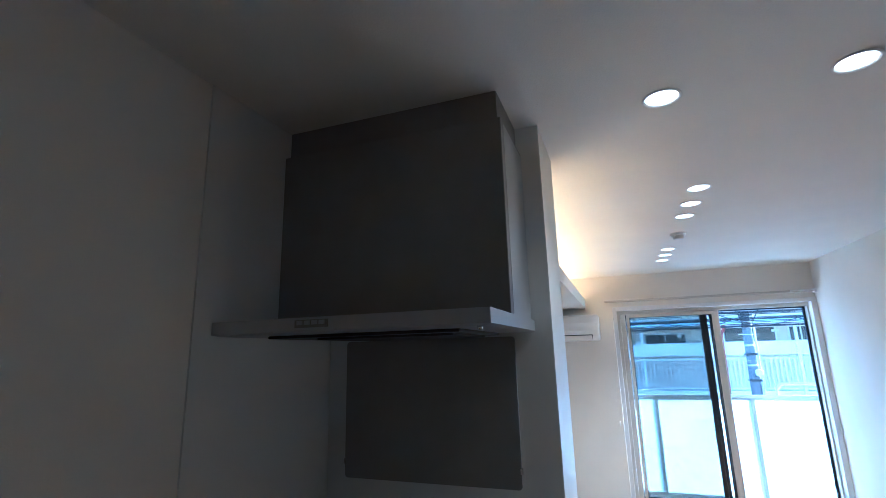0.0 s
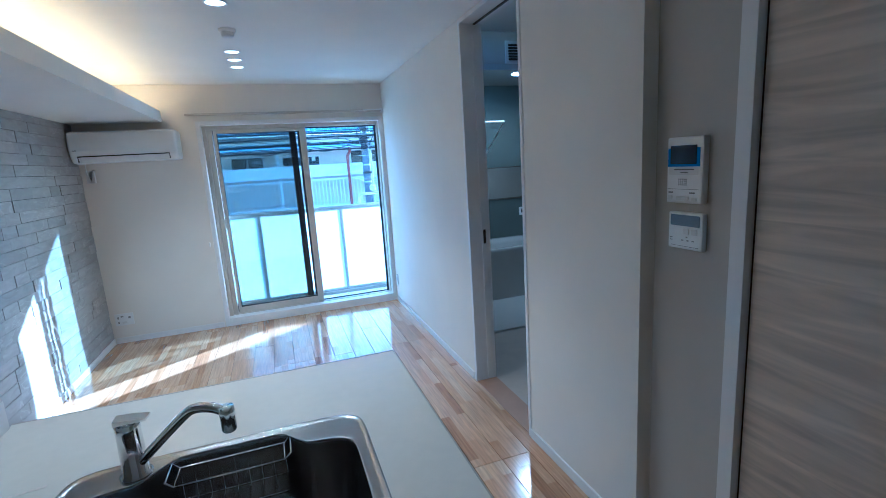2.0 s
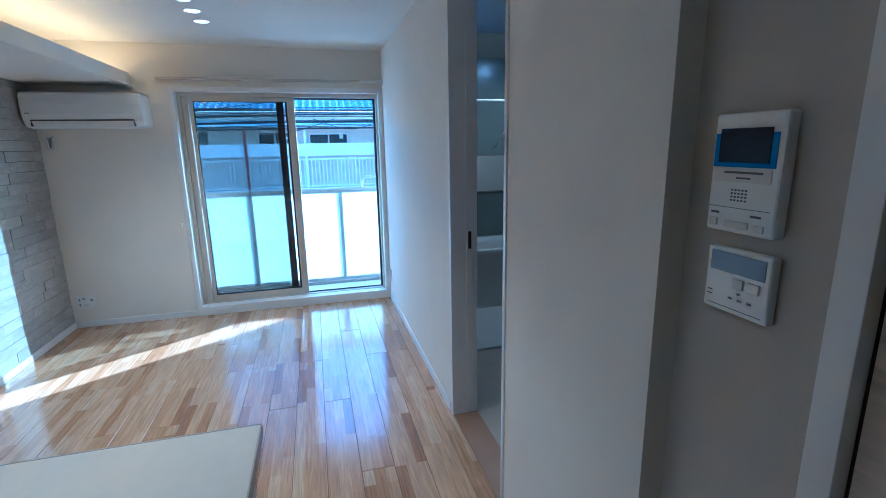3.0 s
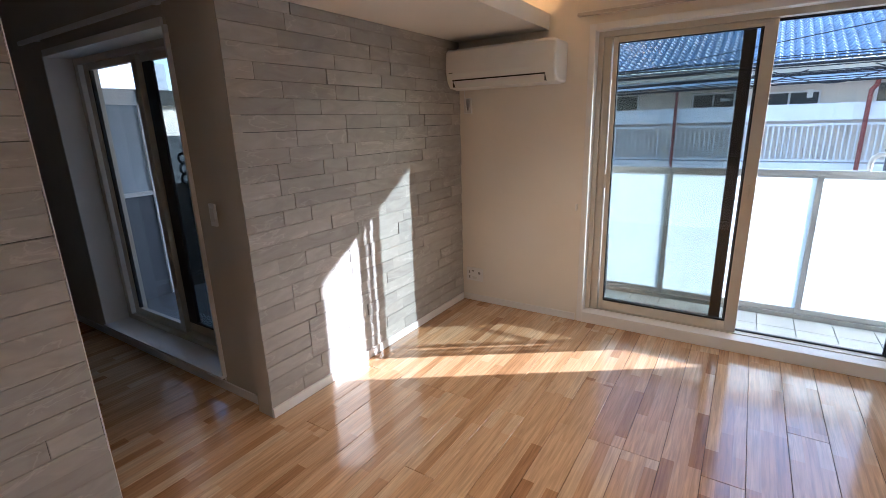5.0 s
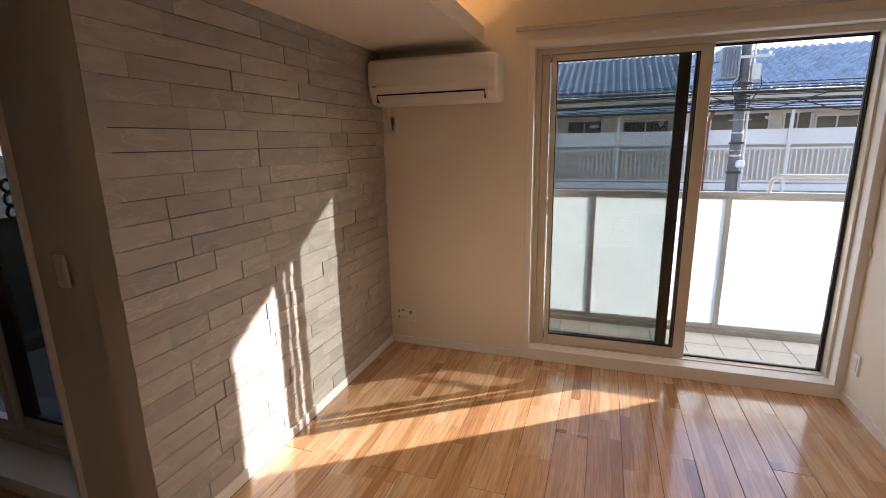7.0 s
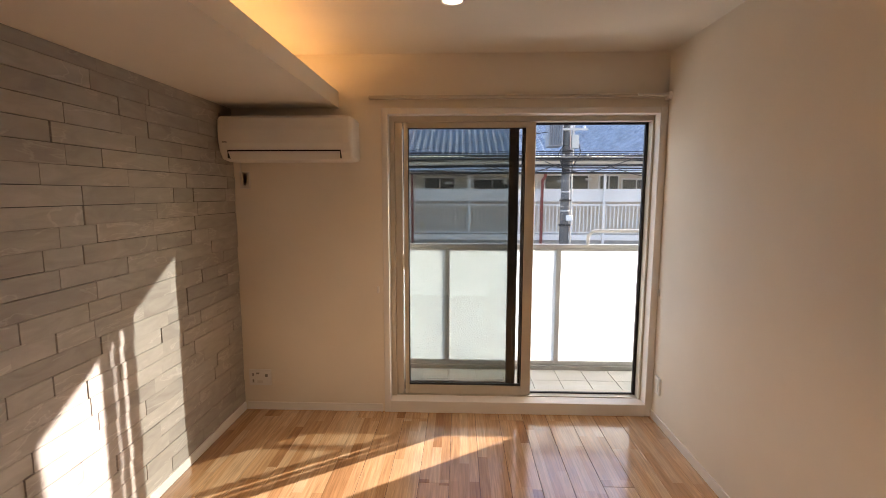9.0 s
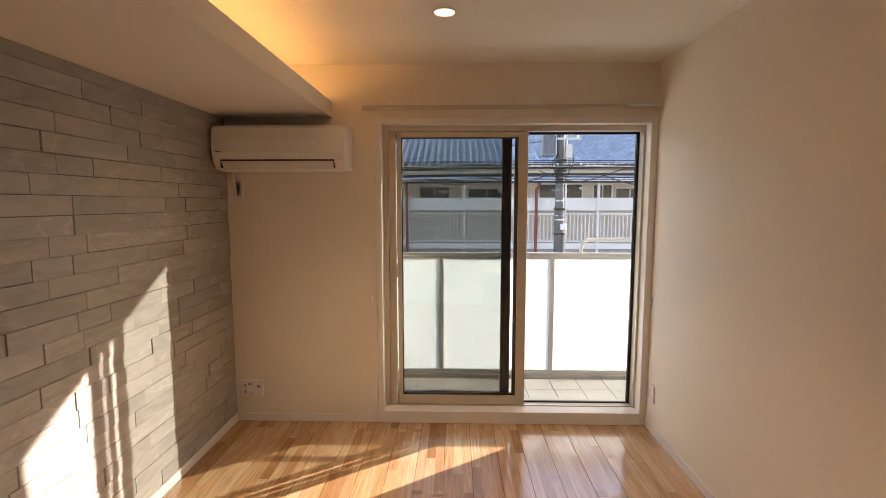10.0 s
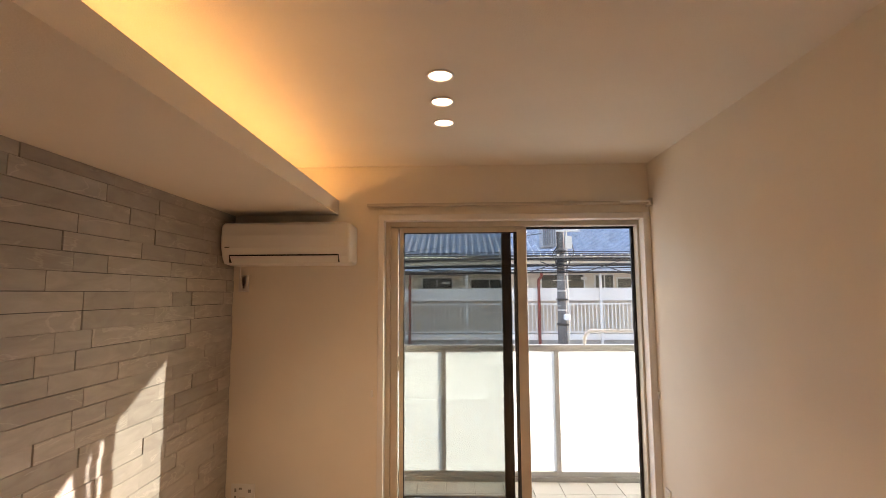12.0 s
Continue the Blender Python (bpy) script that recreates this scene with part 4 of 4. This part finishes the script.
# ---------------------------------------------------------------- things on the worktop
def rabbit(x, y, turn):
    r = tagged(empty("toy_rabbit"), "yellow vinyl toy rabbit standing on the worktop", "toy")

    def blob(name, mtl, c, s, rot=0.0):
        bm = bmesh.new()
        bmesh.ops.create_uvsphere(bm, u_segments=18, v_segments=12, radius=1.0)
        bmesh.ops.scale(bm, vec=s, verts=bm.verts)
        bmesh.ops.rotate(bm, cent=(0, 0, 0), matrix=Matrix.Rotation(rot, 3, "Y"), verts=bm.verts)
        bmesh.ops.translate(bm, vec=c, verts=bm.verts)
        return mesh_ob(name, bm, mtl, r, smooth=True)

    bm = bmesh.new()
    loft(bm, [circle(0, 0, a, z, 20) for a, z in ((0.036, 0), (0.041, 0.006), (0.044, 0.03), (0.043, 0.06), (0.036, 0.09), (0.03, 0.10))], True, True)
    bmesh.ops.recalc_face_normals(bm, faces=bm.faces)
    mesh_ob("body", bm, CREAMV, r, smooth=True)
    blob("head", YELLOW, (0, 0, 0.134), (0.046, 0.040, 0.048))
    blob("cheek", CREAMV, (-0.016, -0.028, 0.117), (0.018, 0.013, 0.014))
    blob("cheek", CREAMV, (0.016, -0.028, 0.117), (0.018, 0.013, 0.014))
    blob("ear", YELLOW, (-0.023, 0.004, 0.197), (0.012, 0.009, 0.036), -0.22)
    blob("ear", YELLOW, (0.021, 0.004, 0.199), (0.012, 0.009, 0.036), 0.14)
    blob("inner_ear", ORANGE, (-0.0235, -0.003, 0.197), (0.006, 0.005, 0.025), -0.22)
    blob("inner_ear", ORANGE, (0.0215, -0.003, 0.199), (0.006, 0.005, 0.025), 0.14)
    blob("arm", YELLOW, (-0.046, -0.004, 0.082), (0.02, 0.01, 0.01), 0.5)
    blob("arm", YELLOW, (0.046, -0.004, 0.084), (0.02, 0.01, 0.01), -0.3)
    blob("eye", BLACK, (-0.016, -0.034, 0.142), (0.0035, 0.003, 0.0045))
    blob("eye", BLACK, (0.016, -0.034, 0.142), (0.0035, 0.003, 0.0045))
    blob("patch", ORANGE, (0.008, -0.038, 0.036), (0.02, 0.008, 0.016))
    blob("mark", REDP, (0.008, -0.0455, 0.036), (0.009, 0.003, 0.005))
    r.matrix_basis = pose(x, y, CZ, 0, 0, turn)


rabbit(0.245, 1.685, 8)


def paper_stand():
    e = tagged(empty("document_case"), "white plastic document case leaning at the wall", "case")
    bm = bmesh.new()
    lo = [(-0.605, 1.60), (-0.29, 1.57), (-0.282, 1.66), (-0.605, 1.685)]
    loft(bm, [[(x, y, CZ) for x, y in lo], [(x, y + 0.004, CZ + 0.235) for x, y in lo], [(x * 0.995, y + 0.02 if k < 2 else y - 0.002, CZ + 0.268) for k, (x, y) in enumerate(lo)]], True, True)
    bmesh.ops.recalc_face_normals(bm, faces=bm.faces)
    bmesh.ops.bevel(bm, geom=[ed for ed in bm.edges], offset=0.006, segments=2, affect="EDGES")
    mesh_ob("body", bm, CARD, e)
    boxes("side", BLACK, [(-0.2905, -0.2815, 1.585, 1.655, CZ + 0.01, CZ + 0.235)], e, bevel=0.003)
    boxes("print", INK, [(-0.375, -0.315, 1.5745, 1.582, CZ + 0.185, CZ + 0.193), (-0.40, -0.385, 1.578, 1.586, CZ + 0.185, CZ + 0.196), (-0.58, -0.50, 1.588, 1.60, CZ + 0.06, CZ + 0.068)], e)


paper_stand()
b1 = tagged(empty("carton"), "small blue and white carton on the worktop", "carton")
box("card", CARD, -0.272, -0.195, 1.61, 1.685, CZ, CZ + 0.16, b1, bevel=0.001)
box("print", BLUEP, -0.270, -0.197, 1.6088, 1.61, CZ + 0.04, CZ + 0.13, b1)
b2 = tagged(empty("carton"), "small red and white carton on the worktop", "carton")
box("card", CARD, -0.188, -0.135, 1.625, 1.685, CZ, CZ + 0.16, b2, bevel=0.001)
boxes("print", REDP, [(-0.187, -0.136, 1.6238, 1.625, CZ + 0.115, CZ + 0.157), (-0.187, -0.177, 1.6238, 1.625, CZ + 0.005, CZ + 0.115)], b2)
box("picture", INK, -0.17, -0.145, 1.6238, 1.625, CZ + 0.05, CZ + 0.085, b2)

# ---------------------------------------------------------------- bathroom things
fan = tagged(empty("ventilation_grille"), "dark square ventilation grille on the washroom wall", "ventilation grille")
box("frame", PLASTIC2, 2.86, 3.06, 4.085, 4.10, 2.30, 2.48, fan, bevel=0.004)
boxes("slat", BLACK, [(2.885, 3.035, 4.080, 4.088, 2.325 + i * 0.022, 2.342 + i * 0.022) for i in range(6)], fan, bevel=0.002)
tub = tagged(empty("bathtub"), "white acrylic bathtub along the far bathroom wall", "bathtub")
bm = bmesh.new()
loft(bm, [rrect(3.45, 5.33, w, h, 0.06, z) for w, h, z in ((2.28, 0.64, -0.012), (2.3, 0.65, 0.52), (2.32, 0.655, 0.55), (2.3, 0.64, 0.565), (2.16, 0.52, 0.56), (2.1, 0.47, 0.5), (1.9, 0.38, 0.15))], cap_end=True)
bmesh.ops.recalc_face_normals(bm, faces=bm.faces)
mesh_ob("shell", bm, BATHWHITE, tub, smooth=True)
shower = tagged(empty("hand_shower"), "chrome hand shower on a vertical slide bar", "shower")
tube("bar", CHROME, [(4.1, 5.62, 0.85), (4.1, 5.62, 2.05)], 0.014, shower, smooth_pts=False)
boxes("holder", CHROME, [(4.07, 4.13, 5.61, 5.66, 2.04, 2.08), (4.07, 4.13, 5.61, 5.66, 0.83, 0.87)], shower, bevel=0.006)
tube("handle", CHROME, [(4.1, 5.60, 1.50), (4.0, 5.50, 1.58), (3.93, 5.42, 1.63)], 0.014, shower)
tube("head", CHROME, [(3.95, 5.45, 1.64), (3.88, 5.40, 1.62)], 0.035, shower, smooth_pts=False)
tube("hose", CHROME, [(4.1, 5.60, 1.5), (4.12, 5.55, 1.2), (4.06, 5.5, 0.8), (4.08, 5.5, 0.62), (4.14, 5.58, 0.75)], 0.008, shower)
mirror = tagged(empty("bath_mirror"), "wide low mirror strip on the teal bathroom wall", "mirror")
box("sheet", mat("silvered_glass", (0.80, 0.83, 0.82), 0.03, 1.0, vary=0.01), 3.0, 4.5, 5.652, 5.66, 1.05, 1.42, mirror, bevel=0.002)
boxes("edge_strip", STEEL, [(2.995, 4.505, 5.648, 5.66, 1.42, 1.43), (2.995, 4.505, 5.648, 5.66, 1.04, 1.05)], mirror)
ctl = tagged(empty("bath_control"), "small bath control panel on the wall", "remote panel")
box("body", PLASTIC, 3.80, 3.92, 5.645, 5.66, 0.82, 0.92, ctl, bevel=0.003)
box("display", BLACK, 3.825, 3.895, 5.642, 5.646, 0.85, 0.90, ctl)
shelf = tagged(empty("bath_shelf"), "white bath counter beside the tub", "shelf")
box("board", BATHWHITE, 3.9, 4.79, 4.85, 5.0, 0.48, 0.56, shelf, bevel=0.01)
box("leg", TEAL, 4.0, 4.75, 4.90, 4.99, -0.012, 0.48, shelf)
pipe = tagged(empty("towel_bar"), "white towel bar across the bathroom", "bar")
tube("bar", PLASTIC, [(2.45, 5.2, 1.93), (3.4, 5.2, 1.93)], 0.012, pipe, smooth_pts=False)
tube("arm", PLASTIC, [(3.4, 5.2, 1.93), (3.3, 5.62, 1.5)], 0.008, pipe, smooth_pts=False)
bl = tagged(empty("bath_downlight"), "round lit bathroom downlight", "downlight")
lathe("diffuser", BATHGLOW, 3.45, 4.95, [(0.06, 2.379), (0.055, 2.372)], bl, caps=(False, True))
blamp = new("bath_beam", bpy.data.lights.new("bath_beam", "SPOT"))
blamp.data.energy, blamp.data.spot_size, blamp.data.spot_blend, blamp.data.shadow_soft_size = 6.0, radians(160), 0.7, 0.05
blamp.data.color = (1.0, 0.76, 0.50)
blamp.location = (3.45, 4.95, 2.365)

# ---------------------------------------------------------------- balcony things
fence = tagged(empty("balcony_railing"), "aluminium balcony railing with frosted glass panels", "railing")
posts = [0.71 + 1.045 * i for i in range(-1, 5)]
box("handrail", RAILALU, -1.2, 5.0, 6.855, 6.915, 1.005, 1.045, fence, bevel=0.006)
box("bottom_rail", RAILALU, -1.2, 5.0, 6.865, 6.905, -0.125, -0.085, fence, bevel=0.003)
box("mid_rail", RAILALU, -1.2, 5.0, 6.87, 6.90, 0.985, 1.005, fence)
for x in posts:
    box("post", RAILALU, x - 0.02, x + 0.02, 6.86, 6.91, -0.125, 1.005, fence, bevel=0.003)
for a, b in zip(posts, posts[1:]):
    box("panel", FROST, a + 0.02, b - 0.02, 6.882, 6.888, -0.085, 0.985, fence)
tube("hoop", PLASTIC, [(2.02, 6.885, 1.04), (2.02, 6.885, 1.12), (2.06, 6.885, 1.165), (2.12, 6.885, 1.17), (2.8, 6.885, 1.17), (2.86, 6.885, 1.16), (2.88, 6.885, 1.12), (2.88, 6.885, 1.04)], 0.017, fence)
unit = tagged(empty("outdoor_unit"), "pale outdoor air-conditioning unit on the balcony", "outdoor unit")
box("case", PLASTIC2, -0.45, 0.32, 6.15, 6.45, -0.15, 0.50, unit, bevel=0.01)
boxes("grille", DARKALU, [(0.3205, 0.324, 6.17, 6.43, -0.05 + i * 0.03, -0.035 + i * 0.03) for i in range(17)], unit)
boxes("foot", BLACK, [(-0.40, -0.34, 6.15, 6.45, -0.159, -0.15), (0.2, 0.26, 6.15, 6.45, -0.159, -0.15)], unit)

# ---------------------------------------------------------------- neighbours
YH = 20.6
apt = tagged(empty("apartment_house"), "two-storey apartment house with a blue-grey tiled roof", "house")
box("wall", FACADE, -14, 26, YH + 1.2, YH + 8, -3.0, 3.0, apt)
boxes("floor_slab", FACADE2, [(-14, 26, YH, YH + 1.3, -0.27, -0.05)], apt)
boxes("lower_wall", CONCRETE, [(-14, 26, YH + 0.1, YH + 0.3, -3.0, -0.27)], apt)
box("fascia", FACADE2, -14, 26, YH + 0.02, YH + 0.10, 1.22, 1.70, apt)
boxes("rail", FACADE2, [(-14, 26, YH, YH + 0.06, 1.06, 1.12), (-14, 26, YH, YH + 0.06, 0.0, 0.05)], apt)
bm = bmesh.new()
k = -14.0
while k < 26:
    add_box(bm, k, k + 0.035, YH + 0.015, YH + 0.045, 0.05, 1.06)
    k += 0.145
tagged(mesh_ob("baluster", bm, FACADE2, apt), kind="stuff")
for x in (-9.06, -3.93, 1.2, 6.33, 11.46, 16.6):
    box("post", FACADE2, x - 0.045, x + 0.045, YH - 0.08, YH, -3.0, 2.3, apt)
# lean-to roof over the gallery
bm = bmesh.new()
loft(bm, [[(-14, YH - 0.35, 2.33), (26, YH - 0.35, 2.33), (26, YH - 0.35, 2.39), (-14, YH - 0.35, 2.39)], [(-14, YH + 1.25, 2.62), (26, YH + 1.25, 2.62), (26, YH + 1.25, 2.68), (-14, YH + 1.25, 2.68)]], True, True)
bmesh.ops.recalc_face_normals(bm, faces=bm.faces)
mesh_ob("gallery_roof", bm, mat("pale_metal_roof", (0.62, 0.68, 0.74), 0.4, 0.2, vary=0.1, scale=1.2), apt)
boxes("seam", FACADE2, [(x, x + 0.05, YH - 0.36, YH - 0.33, 2.33, 2.42) for x in [-14 + 0.75 * i for i in range(53)]], apt)
for x, w, h in ((-0.6, 1.2, 0.42), (1.4, 1.5, 0.35), (4.3, 1.7, 0.52), (6.5, 0.7, 0.5), (7.4, 1.1, 0.36), (-4.0, 1.5, 0.5), (9.8, 1.7, 0.5), (13, 1.4, 0.5), (-8, 1.4, 0.5)):
    box("window_frame", FACADE2, x - 0.06, x + w + 0.06, YH + 1.14, YH + 1.2, 1.66, 1.78 + h, apt)
    boxes("window", FARGLASS, [(x, x + w / 2 - 0.03, YH + 1.12, YH + 1.16, 1.72, 1.72 + h), (x + w / 2 + 0.03, x + w, YH + 1.12, YH + 1.16, 1.72, 1.72 + h)], apt)
boxes("vent", FACADE2, [(0.2, 0.5, YH + 1.1, YH + 1.2, 1.9, 2.0), (5.9, 6.15, YH + 1.1, YH + 1.2, 2.05, 2.15), (2.6, 2.75, YH + 1.1, YH + 1.2, 1.9, 2.15)], apt)
tube("down_pipe", RUST, [(3.95, YH - 0.15, -3), (3.95, YH - 0.15, 2.0), (4.05, YH - 0.2, 2.15), (4.05, YH - 0.3, 2.4)], 0.06, apt, smooth_pts=False)
tube("down_pipe", RUST, [(-1.0, YH - 0.15, -3), (-1.0, YH - 0.15, 2.3)], 0.05, apt, smooth_pts=False)
# tiled roof: one wavy sheet, each course stepped over the one below
bm = bmesh.new()
cols, courses, tw, tl, pitch = 150, 15, 0.27, 0.30, 0.42
for c in range(courses):
    y0, z0 = YH + 0.55 + c * tl, 3.0 + c * tl * pitch
    prev = None
    for i in range(cols * 4 + 1):
        x = -14 + i * tw / 4
        w = (0.0, 0.07, 0.03, -0.045)[i % 4]
        a = bm.verts.new((x, y0, z0 + w + 0.045))
        b = bm.verts.new((x, y0 + tl, z0 + tl * pitch + w - 0.005))
        d = bm.verts.new((x, y0, z0 + w - 0.02))
        if prev:
            bm.faces.new((prev[0], a, b, prev[1]))
            bm.faces.new((prev[2], d, a, prev[0]))
        prev = (a, b, d)
tagged(mesh_ob("roof_tile", bm, ROOFT, apt), kind="stuff")
boxes("eave", FACADE2, [(-14, 26, YH + 0.6, YH + 1.2, 2.94, 2.96)], apt)
boxes("gutter", DARKALU, [(-14, 26, YH + 0.45, YH + 0.55, 2.97, 3.02)], apt)

pole = tagged(empty("utility_pole"), "grey concrete utility pole with a transformer and cables", "utility pole")
PX, PY = 4.14, 17.4
lathe("shaft", POLEC, PX, PY, [(0.17, -3.0), (0.13, 2.4), (0.11, 6.5)], pole, n=16)
lathe("band", RAILALU, PX, PY, [(0.14, 1.55), (0.14, 1.60)], pole, n=16)
lathe("band", RAILALU, PX, PY, [(0.145, 0.95), (0.145, 1.0)], pole, n=16)
tube("conduit", RAILALU, [(PX + 0.17, PY - 0.1, -1.0), (PX + 0.17, PY - 0.1, 4.5)], 0.03, pole, smooth_pts=False)
box("meter", PLASTIC, PX + 0.0, PX + 0.2, PY - 0.32, PY - 0.14, 0.66, 0.86, pole, bevel=0.05)
box("transformer", mat("grey_blue_steel", (0.24, 0.27, 0.32), 0.5, vary=0.08), PX - 0.62, PX - 0.17, PY - 0.3, PY + 0.3, 2.95, 3.75, pole, bevel=0.05)
boxes("fin", mat("dark_fin_steel", (0.16, 0.18, 0.21), 0.5, 0.3), [(PX - 0.60 + i * 0.07, PX - 0.57 + i * 0.07, PY - 0.34, PY - 0.3, 3.0, 3.7) for i in range(6)], pole)
boxes("arm", RAILALU, [(PX - 0.3, PX + 0.6, PY - 0.16, PY - 0.1, 3.45, 3.52), (PX - 0.2, PX + 0.7, PY - 0.16, PY - 0.1, 2.62, 2.67), (PX + 0.1, PX + 0.3, PY - 0.3, PY - 0.1, 2.9, 3.3)], pole)
for dx, z in ((-0.18, 3.56), (0.1, 3.56), (0.5, 3.56), (-0.1, 2.71), (0.35, 2.71), (0.62, 2.71)):
    lathe("insulator", PLASTIC, PX + dx, PY - 0.13, [(0.03, z - 0.06), (0.045, z - 0.04), (0.025, z - 0.02), (0.045, z), (0.025, z + 0.03)], pole, n=10)
boxes("clamp", DARKALU, [(PX - 0.16, PX + 0.16, PY - 0.17, PY + 0.1, z, z + 0.06) for z in (2.48, 2.8, 1.28, 0.5)], pole, bevel=0.01)
tube("down_lead", CABLE, [(PX - 0.1, PY - 0.2, 3.0), (PX - 0.35, PY - 0.25, 2.75), (PX - 0.2, PY - 0.25, 2.5), (PX - 0.13, PY - 0.2, 2.2)], 0.016, pole)
tube("down_lead", CABLE, [(PX + 0.25, PY - 0.2, 3.2), (PX + 0.4, PY - 0.25, 2.85), (PX + 0.3, PY - 0.25, 2.6), (PX + 0.14, PY - 0.2, 2.3)], 0.016, pole)
boxes("step", RAILALU, [(PX - 0.28, PX + 0.28, PY - 0.13, PY - 0.11, z, z + 0.02) for z in (1.1, 1.9, 2.3)], pole)
wires = tagged(empty("overhead_cables"), "sagging black overhead cables", "cables")
rng = random.Random(5)
for i in range(12):
    z0 = 2.2 + i * 0.06
    tube("cable", CABLE, [(-22, PY - 0.2, z0 + rng.uniform(-0.3, 0.5)), (-8, PY - 0.2, z0 - 0.2 + rng.uniform(-0.16, 0.1)), (PX - 0.1, PY - 0.2, z0), (14, PY - 0.2, z0 - 0.2 + rng.uniform(-0.1, 0.1)), (26, PY - 0.2, z0 + 0.1)], 0.012 + 0.016 * (i % 4 == 0), wires, res=8)
for k in range(5):
    x0, z0 = PX - 4.5 + k * 1.9, 2.2 + 0.05 * (k % 3)
    tube("cable", CABLE, [(x0, PY - 0.25, z0 + 0.2), (x0 + 0.7, PY - 0.25, z0 - 0.08), (x0 + 1.3, PY - 0.25, z0 - 0.16), (x0 + 1.9, PY - 0.25, z0 + 0.02), (x0 + 2.6, PY - 0.25, z0 + 0.25)], 0.014, wires)
tube("cable", CABLE, [(-9, PY - 3, 1.6), (-2, PY - 1.5, 2.5), (PX, PY, 3.5)], 0.012, wires)

# ---------------------------------------------------------------- floor planks, stone tiles, balcony tiles
def piece_mesh(name, w, d, h, mtl, bevel):
    """A bevelled slab with its origin at its low corner."""
    bm = bmesh.new()
    add_box(bm, 0, w, 0, d, 0, h)
    top = [e for e in bm.edges if all(abs(v.co.z - h) < 1e-6 for v in e.verts)]
    bmesh.ops.bevel(bm, geom=top, offset=bevel, segments=1, affect="EDGES")
    me = bpy.data.meshes.new(name)
    bm.to_mesh(me)
    bm.free()
    me.materials.append(mtl)
    return me


def piece(name, me, parent, x, y, z):
    ob = new(name, me)
    ob.location = (x, y, z)
    ob.parent = parent
    return ob


PW = 0.1605
floor = struct(empty("floor"), "pale brown laminated wood plank floor")
plank_meshes = {}


def plank(x, y0, y1, w):
    key = (round(w, 3), round(y1 - y0, 2))
    if key not in plank_meshes:
        plank_meshes[key] = piece_mesh("plank", key[0] - 0.0026, key[1] - 0.0026, 0.012, WOODFLOOR, 0.0010)
    piece("plank", plank_meshes[key], floor, x, y0, -0.012)


rng = random.Random(11)
col = 0
x = 1.42 - PW * 13
while x < XR + 0.05:
    w = min(PW, 2.22 - x)
    start = (4.28, 3.68, 4.80, 4.28, 4.28, 3.68)[col % 6] - 1.82 * 4
    y = start
    while y < 5.61:
        a, b = max(y, -1.2), min(y + 1.82, 5.61)
        if b - a > 0.02 and w > 0.02:
            plank(x, round(a, 2), round(b, 2), w)
        y += 1.82
    x += PW
    col += 1
x = 1.42 - PW * 13
while x > -3.5:
    x -= PW
    cut = rng.choice((1.9, 2.4, 2.9))
    x0 = max(x, -3.52)
    for a, b in ((1.0, cut), (cut, 3.66)):
        plank(x0, a, b, PW)

ROW = 0.0782
LENGTHS = (0.18, 0.30, 0.36, 0.45)
tile_meshes = {}


def tile(parent, y, z, length, height, out, gap, low):
    """One stone strip; gap: its open joint at the far end, low: its open joint below."""
    key = (round(length, 3), round(height, 3), gap, low)
    if key not in tile_meshes:
        bm = bmesh.new()
        add_box(bm, -0.020, 0, 0.0002, key[0] - gap, low, key[1] - 0.0003, bevel=0.0006, seg=1)
        me = bpy.data.meshes.new("tile")
        bm.to_mesh(me)
        bm.free()
        me.materials.append(STONE)
        tile_meshes[key] = me
    piece("tile", tile_meshes[key], parent, XL + out, y, z)


def tiled_wall(name, y0, y1, seed):
    p = struct(empty(name), "wall clad in grey stone tiles in random courses")
    r = random.Random(seed)
    z = 0.055
    while z < 2.06:
        h = min(ROW, 2.064 - z)
        y = y0
        while y < y1 - 0.005:
            n = r.choice(LENGTHS)
            if y == y0:
                n = r.choice((0.15, 0.22, 0.30, 0.36))
            if y1 - y - n < 0.08:
                n = y1 - y
            tile(p, y, z, n, h, r.uniform(-0.0035, 0.003), r.choice((0.0006, 0.003, 0.0042)), r.choice((0.0006, 0.0018, 0.0028)))
            y += n
        z += ROW


tiled_wall("wall_west_tiles", 3.606, 5.598, 3)
tiled_wall("wall_west_front_tiles", 2.06, 2.888, 4)

deck = struct(empty("balcony_floor"), "grey-beige balcony floor tiles")
tme = piece_mesh("tile", 0.245, 0.245, 0.015, BALTILE, 0.002)
for i in range(-8, 16):
    for j in range(-3, 1):
        piece("tile", tme, deck, 0.982 + 0.25 * i + 0.002, 6.58 + 0.25 * j + 0.002, -0.175)
